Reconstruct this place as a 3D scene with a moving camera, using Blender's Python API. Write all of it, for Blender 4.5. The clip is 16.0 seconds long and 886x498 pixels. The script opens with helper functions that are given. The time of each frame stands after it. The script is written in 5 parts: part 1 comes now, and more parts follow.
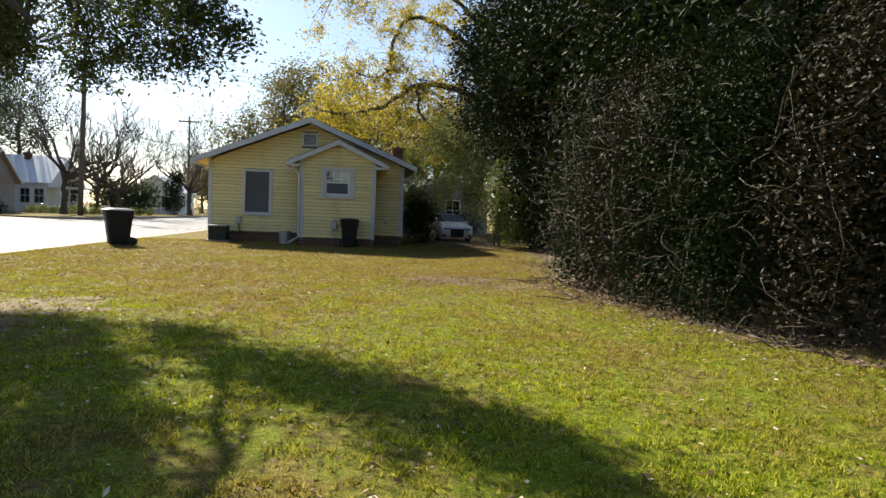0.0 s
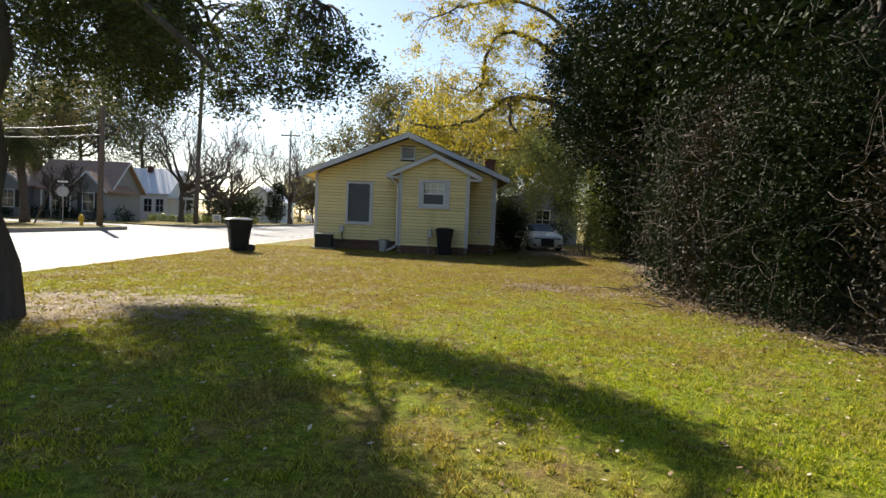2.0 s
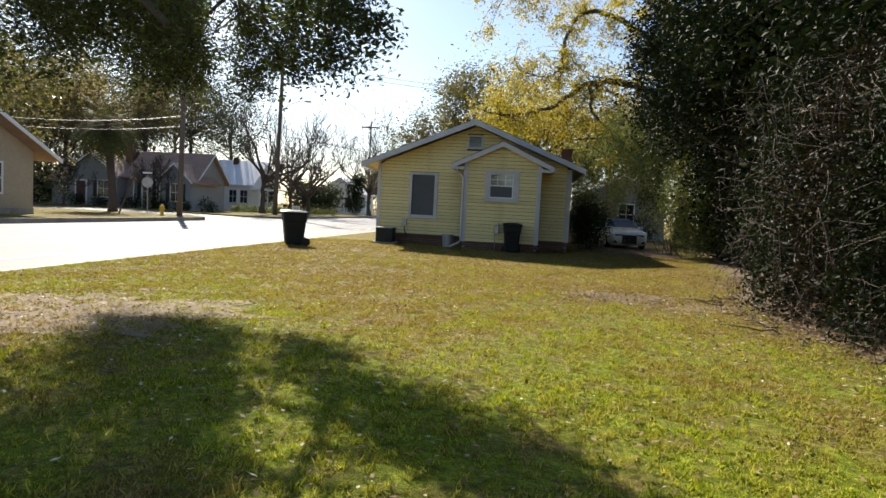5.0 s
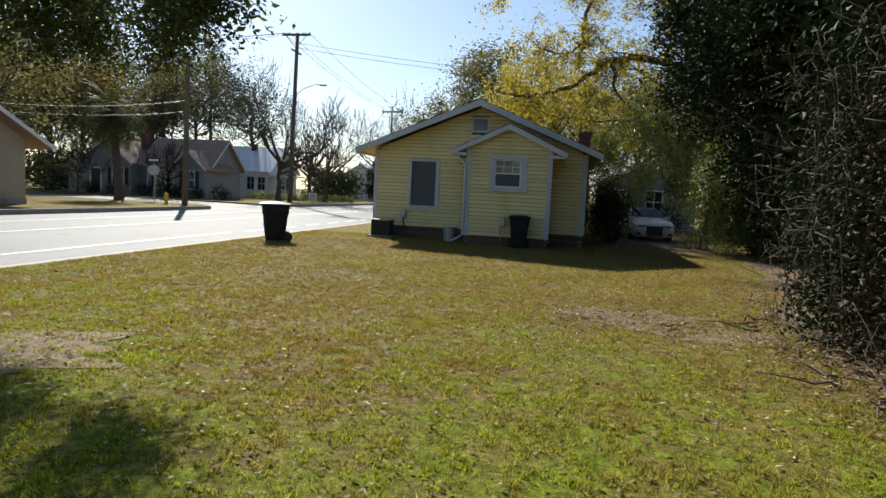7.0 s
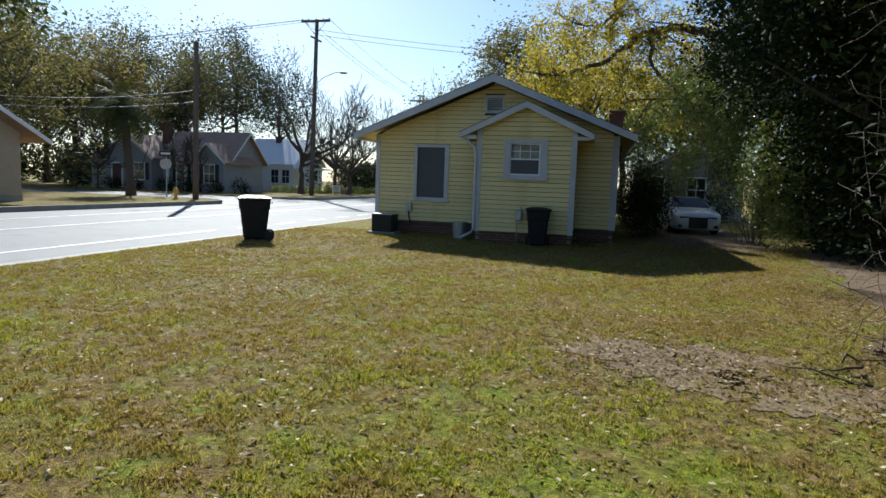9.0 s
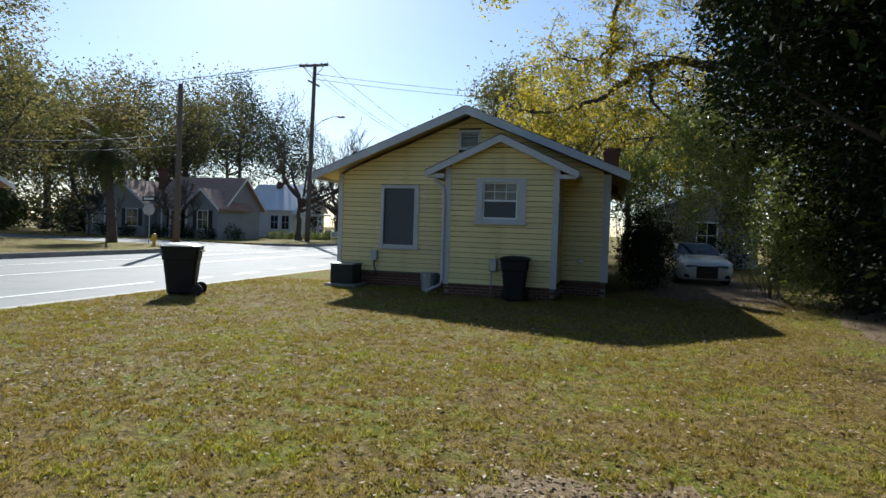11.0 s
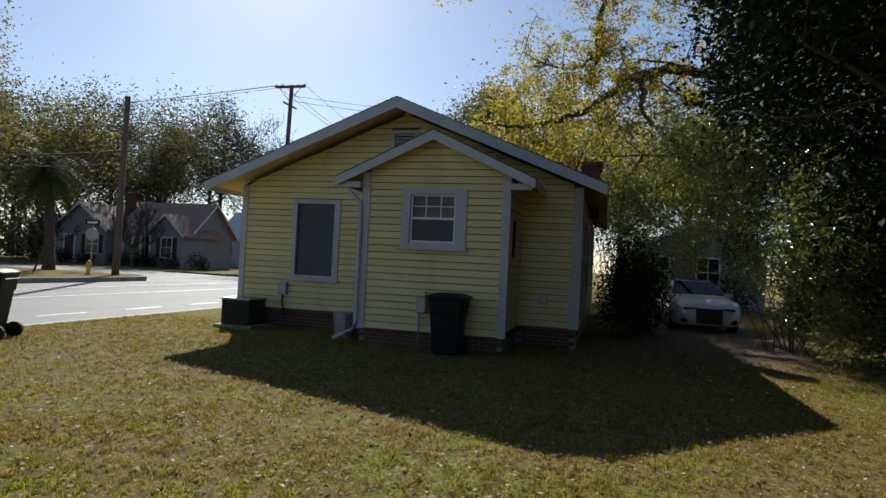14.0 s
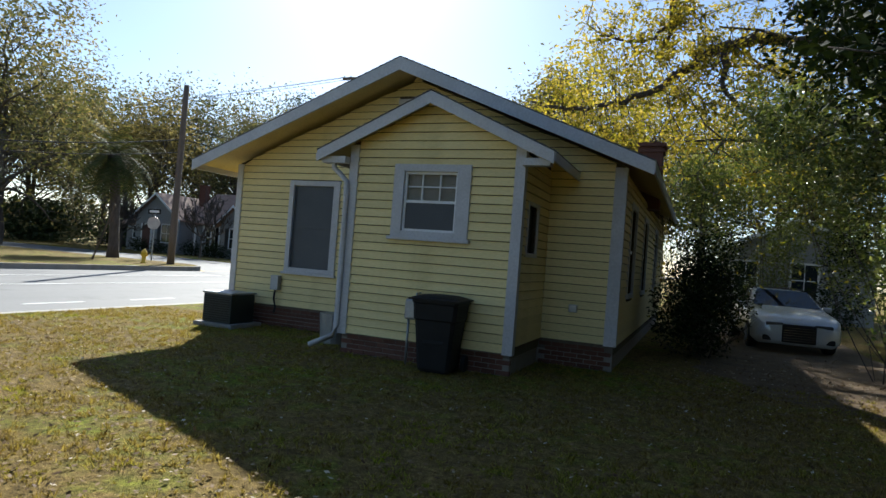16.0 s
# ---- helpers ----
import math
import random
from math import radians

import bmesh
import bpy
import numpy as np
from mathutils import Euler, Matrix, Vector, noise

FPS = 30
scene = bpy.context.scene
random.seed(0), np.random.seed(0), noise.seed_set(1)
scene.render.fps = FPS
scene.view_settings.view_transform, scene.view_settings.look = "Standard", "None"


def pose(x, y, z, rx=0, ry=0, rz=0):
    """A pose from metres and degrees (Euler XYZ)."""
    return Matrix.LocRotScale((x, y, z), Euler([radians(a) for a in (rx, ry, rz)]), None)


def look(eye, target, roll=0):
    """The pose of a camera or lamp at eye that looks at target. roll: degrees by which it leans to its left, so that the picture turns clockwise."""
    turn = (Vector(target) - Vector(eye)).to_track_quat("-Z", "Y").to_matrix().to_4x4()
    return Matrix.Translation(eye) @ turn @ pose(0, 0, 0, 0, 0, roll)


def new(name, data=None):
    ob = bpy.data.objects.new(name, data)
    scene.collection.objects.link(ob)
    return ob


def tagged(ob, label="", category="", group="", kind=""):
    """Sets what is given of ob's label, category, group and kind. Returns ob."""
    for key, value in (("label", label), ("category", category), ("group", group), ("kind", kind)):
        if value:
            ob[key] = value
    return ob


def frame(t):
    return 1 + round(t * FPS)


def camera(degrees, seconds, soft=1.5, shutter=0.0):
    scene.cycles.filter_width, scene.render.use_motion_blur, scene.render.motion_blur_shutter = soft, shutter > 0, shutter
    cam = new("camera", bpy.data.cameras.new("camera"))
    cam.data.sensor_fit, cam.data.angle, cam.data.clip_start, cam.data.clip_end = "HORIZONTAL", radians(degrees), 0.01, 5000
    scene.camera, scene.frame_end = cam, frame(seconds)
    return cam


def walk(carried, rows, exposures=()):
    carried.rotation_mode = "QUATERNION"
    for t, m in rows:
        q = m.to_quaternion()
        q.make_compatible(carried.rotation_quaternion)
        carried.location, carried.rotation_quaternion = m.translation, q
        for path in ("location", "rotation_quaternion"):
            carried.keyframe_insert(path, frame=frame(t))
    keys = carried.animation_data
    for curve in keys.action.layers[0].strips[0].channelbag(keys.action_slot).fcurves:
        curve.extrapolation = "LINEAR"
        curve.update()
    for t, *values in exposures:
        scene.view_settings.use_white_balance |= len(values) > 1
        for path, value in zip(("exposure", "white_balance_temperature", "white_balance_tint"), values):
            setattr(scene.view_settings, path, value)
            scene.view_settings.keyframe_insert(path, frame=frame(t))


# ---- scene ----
cam = camera(71.1, 16.0)
PATH = [
    (0, (-2.339, -0.885, 1.265), (-2.052, 1.091, 1.162), 2.2),
    (0.5, (-2.349, -1.256, 1.291), (-2.026, 0.716, 1.228), 1.7),
    (1, (-2.375, -1.492, 1.294), (-2.043, 0.477, 1.181), -0.9),
    (1.5, (-2.536, -1.655, 1.285), (-2.386, 0.336, 1.169), 0.4),
    (2, (-2.615, -1.74, 1.282), (-2.608, 0.258, 1.197), 2.4),
    (2.5, (-2.587, -1.725, 1.266), (-2.597, 0.273, 1.187), 2.0),
    (3, (-2.527, -1.561, 1.26), (-2.554, 0.438, 1.194), 2.5),
    (3.5, (-2.429, -1.306, 1.255), (-2.473, 0.691, 1.152), 4.6),
    (4, (-2.366, -0.902, 1.271), (-2.404, 1.094, 1.143), 6.8),
    (4.5, (-2.249, -0.429, 1.306), (-2.444, 1.558, 1.188), 3.6),
    (7, (-1.407, 2.35, 1.605), (-1.753, 4.312, 1.431), 2.8),
    (7.5, (-1.353, 3.124, 1.592), (-1.707, 5.084, 1.408), 2.5),
    (8, (-1.233, 3.855, 1.599), (-1.652, 5.806, 1.456), 3.1),
    (8.5, (-1.212, 4.6, 1.572), (-1.691, 6.528, 1.344), 0.1),
    (9, (-1.083, 5.131, 1.608), (-1.541, 7.067, 1.401), 2.0),
    (9.5, (-1.04, 5.812, 1.643), (-1.401, 7.776, 1.519), 3.4),
    (10, (-0.783, 6.445, 1.615), (-1.177, 8.404, 1.546), 2.5),
    (12.5, (-0.174, 9.824, 1.686), (-0.796, 11.723, 1.607), 3.4),
    (13, (-0.043, 10.449, 1.667), (-0.615, 12.364, 1.604), 2.4),
    (13.5, (0.0, 11.231, 1.608), (-0.606, 13.137, 1.592), 3.3),
    (14, (0.134, 11.937, 1.563), (-0.38, 13.869, 1.613), 2.8),
    (14.5, (0.316, 12.487, 1.605), (-0.245, 14.407, 1.638), 2.4),
    (15, (0.457, 13.14, 1.567), (-0.23, 15.018, 1.604), 1.4),
    (15.5, (0.636, 13.779, 1.544), (-0.136, 15.623, 1.572), 3.4),
    (16, (0.735, 14.473, 1.579), (-0.028, 16.321, 1.609), 4.4),
]
walk(cam, [(t, look(eye, target, roll)) for t, eye, target, roll in PATH],
     [(0, 1.18, 6600, 11), (4.5, 1.18, 6600, 11), (7, 0.74, 6200, 9), (8, 0.62, 6100, 9), (8.7, 0.76, 5650, 7), (10, 0.72, 5650, 7), (12.5, 0.56, 5850, 8),
      (13.5, 0.36, 6050, 9), (14.5, 0.42, 6000, 9), (15.2, 0.55, 6000, 9), (16, 1.02, 5850, 8)])

# ---- world, sun ----
SUN_VEC = Vector((-0.80, 1.32, 1.0)).normalized()
world = bpy.data.worlds.new("sky")
scene.world = world
world.use_nodes = True
wn = world.node_tree
sky = wn.nodes.new("ShaderNodeTexSky")
sky.sky_type = "NISHITA"
sky.sun_disc = False
sky.sun_elevation = math.asin(SUN_VEC.z)
sky.sun_rotation = math.atan2(SUN_VEC.x, SUN_VEC.y)
sky.air_density, sky.dust_density, sky.ozone_density = 1.0, 0.42, 1.9
wn.links.new(sky.outputs[0], wn.nodes["Background"].inputs[0])
wn.nodes["Background"].inputs[1].default_value = 0.074
sun_data = bpy.data.lights.new("sun", "SUN")
sun_data.energy, sun_data.angle, sun_data.color = 5.0, radians(0.53), (1.0, 0.93, 0.80)
sun = new("sun", sun_data)
sun.matrix_world = look((0, 0, 60), Vector((0, 0, 60)) - SUN_VEC)

# ---- materials ----


def nodes_of(m):
    m.use_nodes = True
    return m.node_tree, m.node_tree.nodes["Principled BSDF"]


def ramp(t, fac, stops):
    r = t.nodes.new("ShaderNodeValToRGB")
    while len(r.color_ramp.elements) < len(stops):
        r.color_ramp.elements.new(0.5)
    for e, (p, c) in zip(r.color_ramp.elements, stops):
        e.position, e.color = p, (*c, 1)
    t.links.new(fac, r.inputs[0])
    return r.outputs[0]


def noise_of(t, coord, scale, detail=5, rough=0.55, stretch=None):
    n = t.nodes.new("ShaderNodeTexNoise")
    n.inputs["Scale"].default_value, n.inputs["Detail"].default_value, n.inputs["Roughness"].default_value = scale, detail, rough
    if stretch:
        mp = t.nodes.new("ShaderNodeMapping")
        mp.inputs["Scale"].default_value = stretch
        t.links.new(coord, mp.inputs[0])
        coord = mp.outputs[0]
    t.links.new(coord, n.inputs["Vector"])
    return n.outputs["Fac"]


def mixed(t, fac, a, b, blend="MIX"):
    m = t.nodes.new("ShaderNodeMix")
    m.data_type, m.blend_type = "RGBA", blend
    for v, i in ((fac, 0), (a, 6), (b, 7)):
        if isinstance(v, (int, float)):
            m.inputs[i].default_value = v
        elif isinstance(v, tuple):
            m.inputs[i].default_value = (*v, 1)
        else:
            t.links.new(v, m.inputs[i])
    return m.outputs[2]


def bumped(t, b, height, strength, dist):
    n = t.nodes.new("ShaderNodeBump")
    n.inputs["Strength"].default_value, n.inputs["Distance"].default_value = strength, dist
    t.links.new(height, n.inputs["Height"])
    t.links.new(n.outputs[0], b.inputs["Normal"])


def surface(name, dark, light, scale=3.0, fine=40.0, rough=0.8, bump=0.3, dist=0.004, metal=0.0, spec=0.4, stretch=None, vary=0.0, stain=None, stain_scale=0.8):
    """A paint, wood, stone or metal with two scales of variation."""
    m = bpy.data.materials.new(name)
    t, b = nodes_of(m)
    co = t.nodes.new("ShaderNodeTexCoord").outputs["Object"]
    big = noise_of(t, co, scale, 6, 0.6, stretch)
    small = noise_of(t, co, fine, 4, 0.6, stretch)
    c = ramp(t, big, [(0.3, dark), (0.7, light)])
    c = mixed(t, 0.35, c, ramp(t, small, [(0.3, tuple(v * 0.72 for v in dark)), (0.7, tuple(min(1, v * 1.15) for v in light))]))
    if stain:
        c = mixed(t, ramp(t, noise_of(t, co, stain_scale, 7, 0.7), [(0.52, (0, 0, 0)), (0.7, (0.75, 0.75, 0.75))]), c, stain)
    if vary:
        info = t.nodes.new("ShaderNodeObjectInfo").outputs["Random"]
        c = mixed(t, 1.0, c, ramp(t, info, [(0.0, (1 - vary,) * 3), (1.0, (1.0,) * 3)]), "MULTIPLY")
    t.links.new(c, b.inputs["Base Color"])
    b.inputs["Metallic"].default_value, b.inputs["Specular IOR Level"].default_value = metal, spec
    t.links.new(ramp(t, small, [(0.2, (max(rough - 0.12, 0.03),) * 3), (0.8, (min(rough + 0.1, 1),) * 3)]), b.inputs["Roughness"])
    if bump:
        bumped(t, b, small, bump, dist)
    return m


def drier(t, co, f):
    """The lawn dries out from the roadside oak towards the house."""
    xyz = t.nodes.new("ShaderNodeSeparateXYZ")
    t.links.new(co, xyz.inputs[0])
    r = t.nodes.new("ShaderNodeMapRange")
    for i, v in ((1, 3.0), (2, 13.0), (3, -0.07), (4, 0.035)):
        r.inputs[i].default_value = v
    t.links.new(xyz.outputs["Y"], r.inputs[0])
    a = t.nodes.new("ShaderNodeMath")
    a.operation = "ADD"
    t.links.new(f, a.inputs[0])
    t.links.new(r.outputs[0], a.inputs[1])
    return a.outputs[0]


def foliage(name, stops, rough=0.5, seethrough=0.4, glow=None, spec=0.3, patch=None):
    """Leaves: gloss on top of a diffuse and a translucent share; each leaf has its own hue."""
    m = bpy.data.materials.new(name)
    t, b = nodes_of(m)
    rnd = t.nodes.new("ShaderNodeNewGeometry").outputs["Random Per Island"]
    c = ramp(t, rnd, stops)
    if patch:
        co = t.nodes.new("ShaderNodeTexCoord").outputs["Object"]
        f = drier(t, co, mixed(t, 0.5, noise_of(t, co, 0.30, 5, 0.65), noise_of(t, co, 1.7, 5, 0.65)))
        c = mixed(t, ramp(t, f, [(0.39, (0, 0, 0)), (0.54, (0.9, 0.9, 0.9))]), c, ramp(t, rnd, patch))
    t.links.new(c, b.inputs["Base Color"])
    b.inputs["Roughness"].default_value, b.inputs["Specular IOR Level"].default_value = rough, spec
    tr = t.nodes.new("ShaderNodeBsdfTranslucent")
    t.links.new(mixed(t, 1.0, c, glow or (1.0, 1.0, 0.55), "MULTIPLY"), tr.inputs[0])
    mx = t.nodes.new("ShaderNodeMixShader")
    mx.inputs[0].default_value = seethrough
    t.links.new(b.outputs[0], mx.inputs[1])
    t.links.new(tr.outputs[0], mx.inputs[2])
    t.links.new(mx.outputs[0], t.nodes["Material Output"].inputs[0])
    return m


def pane_glass(name, tint=(0.02, 0.025, 0.03)):
    m = bpy.data.materials.new(name)
    t, b = nodes_of(m)
    b.inputs["Base Color"].default_value = (*tint, 1)
    b.inputs["Roughness"].default_value, b.inputs["Specular IOR Level"].default_value = 0.04, 0.6
    return m


def ground_material(name, dirt_amount=0.0):
    m = bpy.data.materials.new(name)
    t, b = nodes_of(m)
    co = t.nodes.new("ShaderNodeTexCoord").outputs["Object"]
    big, mid = noise_of(t, co, 0.35, 6, 0.6), noise_of(t, co, 2.2, 6, 0.65)
    small, tiny = noise_of(t, co, 22, 6, 0.7), noise_of(t, co, 120, 3, 0.7)
    green = ramp(t, small, [(0.3, (0.07, 0.10, 0.006)), (0.55, (0.21, 0.25, 0.016)), (0.75, (0.38, 0.38, 0.04))])
    straw = ramp(t, small, [(0.3, (0.10, 0.06, 0.022)), (0.55, (0.26, 0.17, 0.06)), (0.8, (0.44, 0.33, 0.16))])
    f = drier(t, co, mixed(t, 0.5, big, mid))
    c = mixed(t, ramp(t, f, [(0.40 - dirt_amount, (0, 0, 0)), (0.55 - dirt_amount, (0.9, 0.9, 0.9))]), green, straw)
    c = mixed(t, 0.85, c, ramp(t, tiny, [(0.38, (0.12, 0.12, 0.12)), (0.62, (1.7, 1.7, 1.7))]), "MULTIPLY")
    c = mixed(t, 0.7, c, ramp(t, noise_of(t, co, 7, 5, 0.7), [(0.36, (0.42, 0.42, 0.42)), (0.6, (1.3, 1.3, 1.3))]), "MULTIPLY")
    t.links.new(c, b.inputs["Base Color"])
    b.inputs["Roughness"].default_value, b.inputs["Specular IOR Level"].default_value = 0.95, 0.1
    bumped(t, b, mixed(t, 0.5, small, tiny), 0.8, 0.04)
    return m


M_LAWN = ground_material("lawn")
M_LITTER = surface("leaf_litter", (0.07, 0.047, 0.026), (0.23, 0.155, 0.08), 2.5, 45, 0.95, 0.9, 0.02, stain=(0.14, 0.09, 0.05), stain_scale=1.4)
M_EARTH = surface("sandy_bare_earth", (0.14, 0.095, 0.045), (0.27, 0.19, 0.105), 3.0, 50, 0.95, 0.9, 0.02, stain=(0.16, 0.13, 0.04), stain_scale=2.5)
M_ROAD = surface("asphalt", (0.15, 0.15, 0.15), (0.21, 0.208, 0.205), 0.25, 60, 0.8, 0.5, 0.006, spec=0.35, stretch=(1.6, 0.12, 1), stain=(0.12, 0.12, 0.12))
M_GUTTER = surface("gutter_concrete", (0.30, 0.28, 0.25), (0.42, 0.40, 0.36), 0.8, 40, 0.85, 0.4, 0.004, stain=(0.2, 0.18, 0.15))
M_LINE = surface("road_paint", (0.62, 0.62, 0.60), (0.80, 0.80, 0.78), 3, 40, 0.6, 0.2, 0.002, stain=(0.35, 0.35, 0.34))
M_KERB = surface("kerb_stone", (0.22, 0.20, 0.18), (0.38, 0.36, 0.33), 1.2, 30, 0.9, 0.4, 0.006, stain=(0.12, 0.10, 0.08))
M_YELLOW = surface("yellow_paint", (0.78, 0.63, 0.28), (0.86, 0.72, 0.36), 1.0, 30, 0.62, 0.15, 0.002, stretch=(0.5, 1, 3), vary=0.14, stain=(0.62, 0.50, 0.22))
# Dark core; in the board gaps it stands for lap shadow and grime.
M_CORE = surface("lap_shadow_sheathing", (0.045, 0.035, 0.022), (0.08, 0.06, 0.035), 1, 20, 0.8)
M_TRIM = surface("grey_white_trim_paint", (0.48, 0.47, 0.48), (0.60, 0.59, 0.60), 1.5, 30, 0.6, 0.15, 0.002, stain=(0.42, 0.41, 0.41))
M_SOFFIT = surface("soffit_paint", (0.60, 0.48, 0.20), (0.70, 0.57, 0.27), 1.5, 30, 0.7)
M_SHINGLE = surface("asphalt_shingle", (0.08, 0.08, 0.085), (0.16, 0.16, 0.165), 2, 30, 0.9, 0.6, 0.008, stretch=(1, 1, 1))
M_BRICK = surface("red_brick", (0.11, 0.05, 0.035), (0.20, 0.09, 0.06), 4, 40, 0.9, 0.5, 0.005, vary=0.35)
M_MORTAR = surface("mortar", (0.22, 0.20, 0.17), (0.32, 0.29, 0.26), 6, 60, 0.95, 0.5, 0.004)
M_SCREEN = surface("insect_screen", (0.055, 0.06, 0.07), (0.085, 0.09, 0.10), 1.2, 200, 0.5, 0.1, 0.001)
M_GLASS = pane_glass("window_glass")
M_SASH = surface("white_sash", (0.72, 0.72, 0.72), (0.80, 0.80, 0.80), 3, 40, 0.45, 0)
M_CURTAIN = surface("curtain", (0.35, 0.34, 0.33), (0.45, 0.44, 0.42), 3, 60, 0.9, 0.3, 0.004, stretch=(12, 1, 0.4))
M_SHADE = surface("roller_shade", (0.42, 0.39, 0.33), (0.52, 0.48, 0.42), 3, 60, 0.9)
M_BLACK = surface("black_plastic", (0.010, 0.010, 0.011), (0.02, 0.02, 0.021), 3, 60, 0.6, 0.15, 0.002, spec=0.22)
M_BINLID = surface("grey_bin_lid", (0.05, 0.05, 0.052), (0.10, 0.10, 0.105), 3, 60, 0.30, 0.1, 0.001, spec=0.6)
M_DARKGREEN = surface("dark_green_plastic", (0.012, 0.02, 0.018), (0.03, 0.04, 0.036), 3, 60, 0.5, 0.1, 0.001)
M_METAL = surface("grey_galvanised_metal", (0.28, 0.29, 0.30), (0.42, 0.43, 0.44), 4, 50, 0.45, 0.1, 0.001, metal=0.6)
M_CHROME = surface("chrome", (0.6, 0.6, 0.6), (0.75, 0.75, 0.75), 5, 40, 0.18, 0, metal=1.0)
M_CAR = surface("silver_car_paint", (0.60, 0.61, 0.62), (0.66, 0.67, 0.68), 1, 200, 0.24, 0, metal=0.3, spec=0.5)
M_TYRE = surface("tyre_rubber", (0.015, 0.015, 0.015), (0.03, 0.03, 0.03), 6, 60, 0.85)
M_LAMPGLASS = pane_glass("headlight_glass", (0.06, 0.062, 0.066))
M_POLE = surface("weathered_pole_wood", (0.085, 0.065, 0.05), (0.17, 0.13, 0.10), 2, 30, 0.9, 0.6, 0.01, stretch=(6, 6, 0.5))
M_CABLE = surface("black_cable", (0.012, 0.012, 0.012), (0.025, 0.025, 0.025), 5, 40, 0.6, 0)
M_BARK = surface("grey_brown_bark", (0.045, 0.035, 0.028), (0.13, 0.105, 0.085), 3, 22, 0.95, 0.9, 0.03, stretch=(3, 3, 0.8))
M_TWIG = surface("dry_twig", (0.045, 0.034, 0.025), (0.13, 0.10, 0.075), 3, 30, 0.85, 0.3, 0.004)
M_OAKLEAF = foliage("oak_leaves", [(0.0, (0.030, 0.042, 0.012)), (0.6, (0.055, 0.075, 0.018)), (1.0, (0.10, 0.12, 0.03))], 0.42, 0.45)
# Evergreen leaf tones pushed near black to carry the deep shade.
M_DARKLEAF = foliage("shade_dark_leaves", [(0.0, (0.010, 0.017, 0.007)), (0.7, (0.020, 0.032, 0.011)), (0.98, (0.038, 0.052, 0.016)), (1.0, (0.10, 0.11, 0.05))], 0.6, 0.1, spec=0.06)
M_YELLOWLEAF = foliage("yellowing_leaves", [(0.0, (0.16, 0.17, 0.02)), (0.5, (0.36, 0.29, 0.04)), (1.0, (0.56, 0.42, 0.08))], 0.5, 0.65)
# Green raised in colour so that these leaves look sunlit.
M_HEDGELEAF = foliage("sun_paled_laurel_leaves", [(0.0, (0.07, 0.10, 0.025)), (0.6, (0.16, 0.19, 0.05)), (1.0, (0.32, 0.32, 0.13))], 0.28, 0.5, spec=0.6)
# Brown vine leaves, darkened likewise; the pale last stop paints scattered sun glints.
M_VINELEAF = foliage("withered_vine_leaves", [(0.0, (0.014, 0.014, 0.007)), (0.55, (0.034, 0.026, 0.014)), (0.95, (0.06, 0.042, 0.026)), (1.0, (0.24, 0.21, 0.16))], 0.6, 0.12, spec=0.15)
# These two leaf colours are lightened to take in the distance haze.
M_FARLEAF = foliage("hazed_mixed_leaves", [(0.0, (0.07, 0.08, 0.035)), (0.5, (0.13, 0.125, 0.06)), (1.0, (0.25, 0.20, 0.10))], 0.6, 0.45)
M_AUTUMN = foliage("hazed_autumn_leaves", [(0.0, (0.12, 0.10, 0.045)), (0.5, (0.25, 0.20, 0.09)), (1.0, (0.40, 0.32, 0.17))], 0.7, 0.5, spec=0.1)
M_PINELEAF = foliage("pine_needles", [(0.0, (0.035, 0.05, 0.022)), (1.0, (0.075, 0.095, 0.04))], 0.6, 0.25)
M_PALM = foliage("palm_fronds", [(0.0, (0.045, 0.055, 0.02)), (0.7, (0.08, 0.095, 0.035)), (1.0, (0.13, 0.11, 0.05))], 0.7, 0.2, spec=0.1)
M_GRASS = foliage("grass_blades", [(0.0, (0.07, 0.11, 0.006)), (0.4, (0.26, 0.32, 0.016)), (0.8, (0.46, 0.47, 0.035)), (1.0, (0.60, 0.54, 0.14))], 0.6, 0.5, spec=0.15, patch=[(0.0, (0.13, 0.075, 0.025)), (0.5, (0.28, 0.19, 0.06)), (1.0, (0.46, 0.35, 0.16))])
M_FALLEN = foliage("fallen_leaves", [(0.0, (0.09, 0.045, 0.02)), (0.55, (0.22, 0.14, 0.065)), (0.88, (0.30, 0.21, 0.11)), (0.94, (0.5, 0.42, 0.3)), (1.0, (0.66, 0.58, 0.45))], 0.7, 0.1, spec=0.15)
M_FARROOF = surface("brown_shingle", (0.27, 0.16, 0.115), (0.40, 0.27, 0.20), 1.5, 14, 0.9, 0.5, 0.01, stretch=(1, 1, 4))
# Tin coloured nearly white: the glancing sun's glare is in the base colour.
M_TINROOF = surface("glare_white_tin_roof", (0.74, 0.75, 0.76), (0.82, 0.83, 0.84), 0.6, 10, 0.38, 0.1, 0.004, metal=0.1, spec=0.6)
M_GREYWALL = surface("grey_wall_paint", (0.26, 0.26, 0.26), (0.34, 0.34, 0.335), 0.7, 12, 0.8, 0.2, 0.004)
M_TANWALL = surface("tan_wall_paint", (0.36, 0.30, 0.23), (0.44, 0.37, 0.29), 0.7, 12, 0.8, 0.2, 0.004)
M_WHITEWALL = surface("white_wall_paint", (0.78, 0.78, 0.76), (0.85, 0.85, 0.83), 0.7, 12, 0.75, 0.2, 0.004)
M_DARKDOOR = surface("dark_red_door", (0.07, 0.02, 0.02), (0.11, 0.035, 0.03), 2, 30, 0.5, 0)
M_SHUTTER = surface("dark_shutter", (0.02, 0.022, 0.024), (0.04, 0.042, 0.045), 2, 30, 0.6, 0.3, 0.004, stretch=(1, 1, 30))
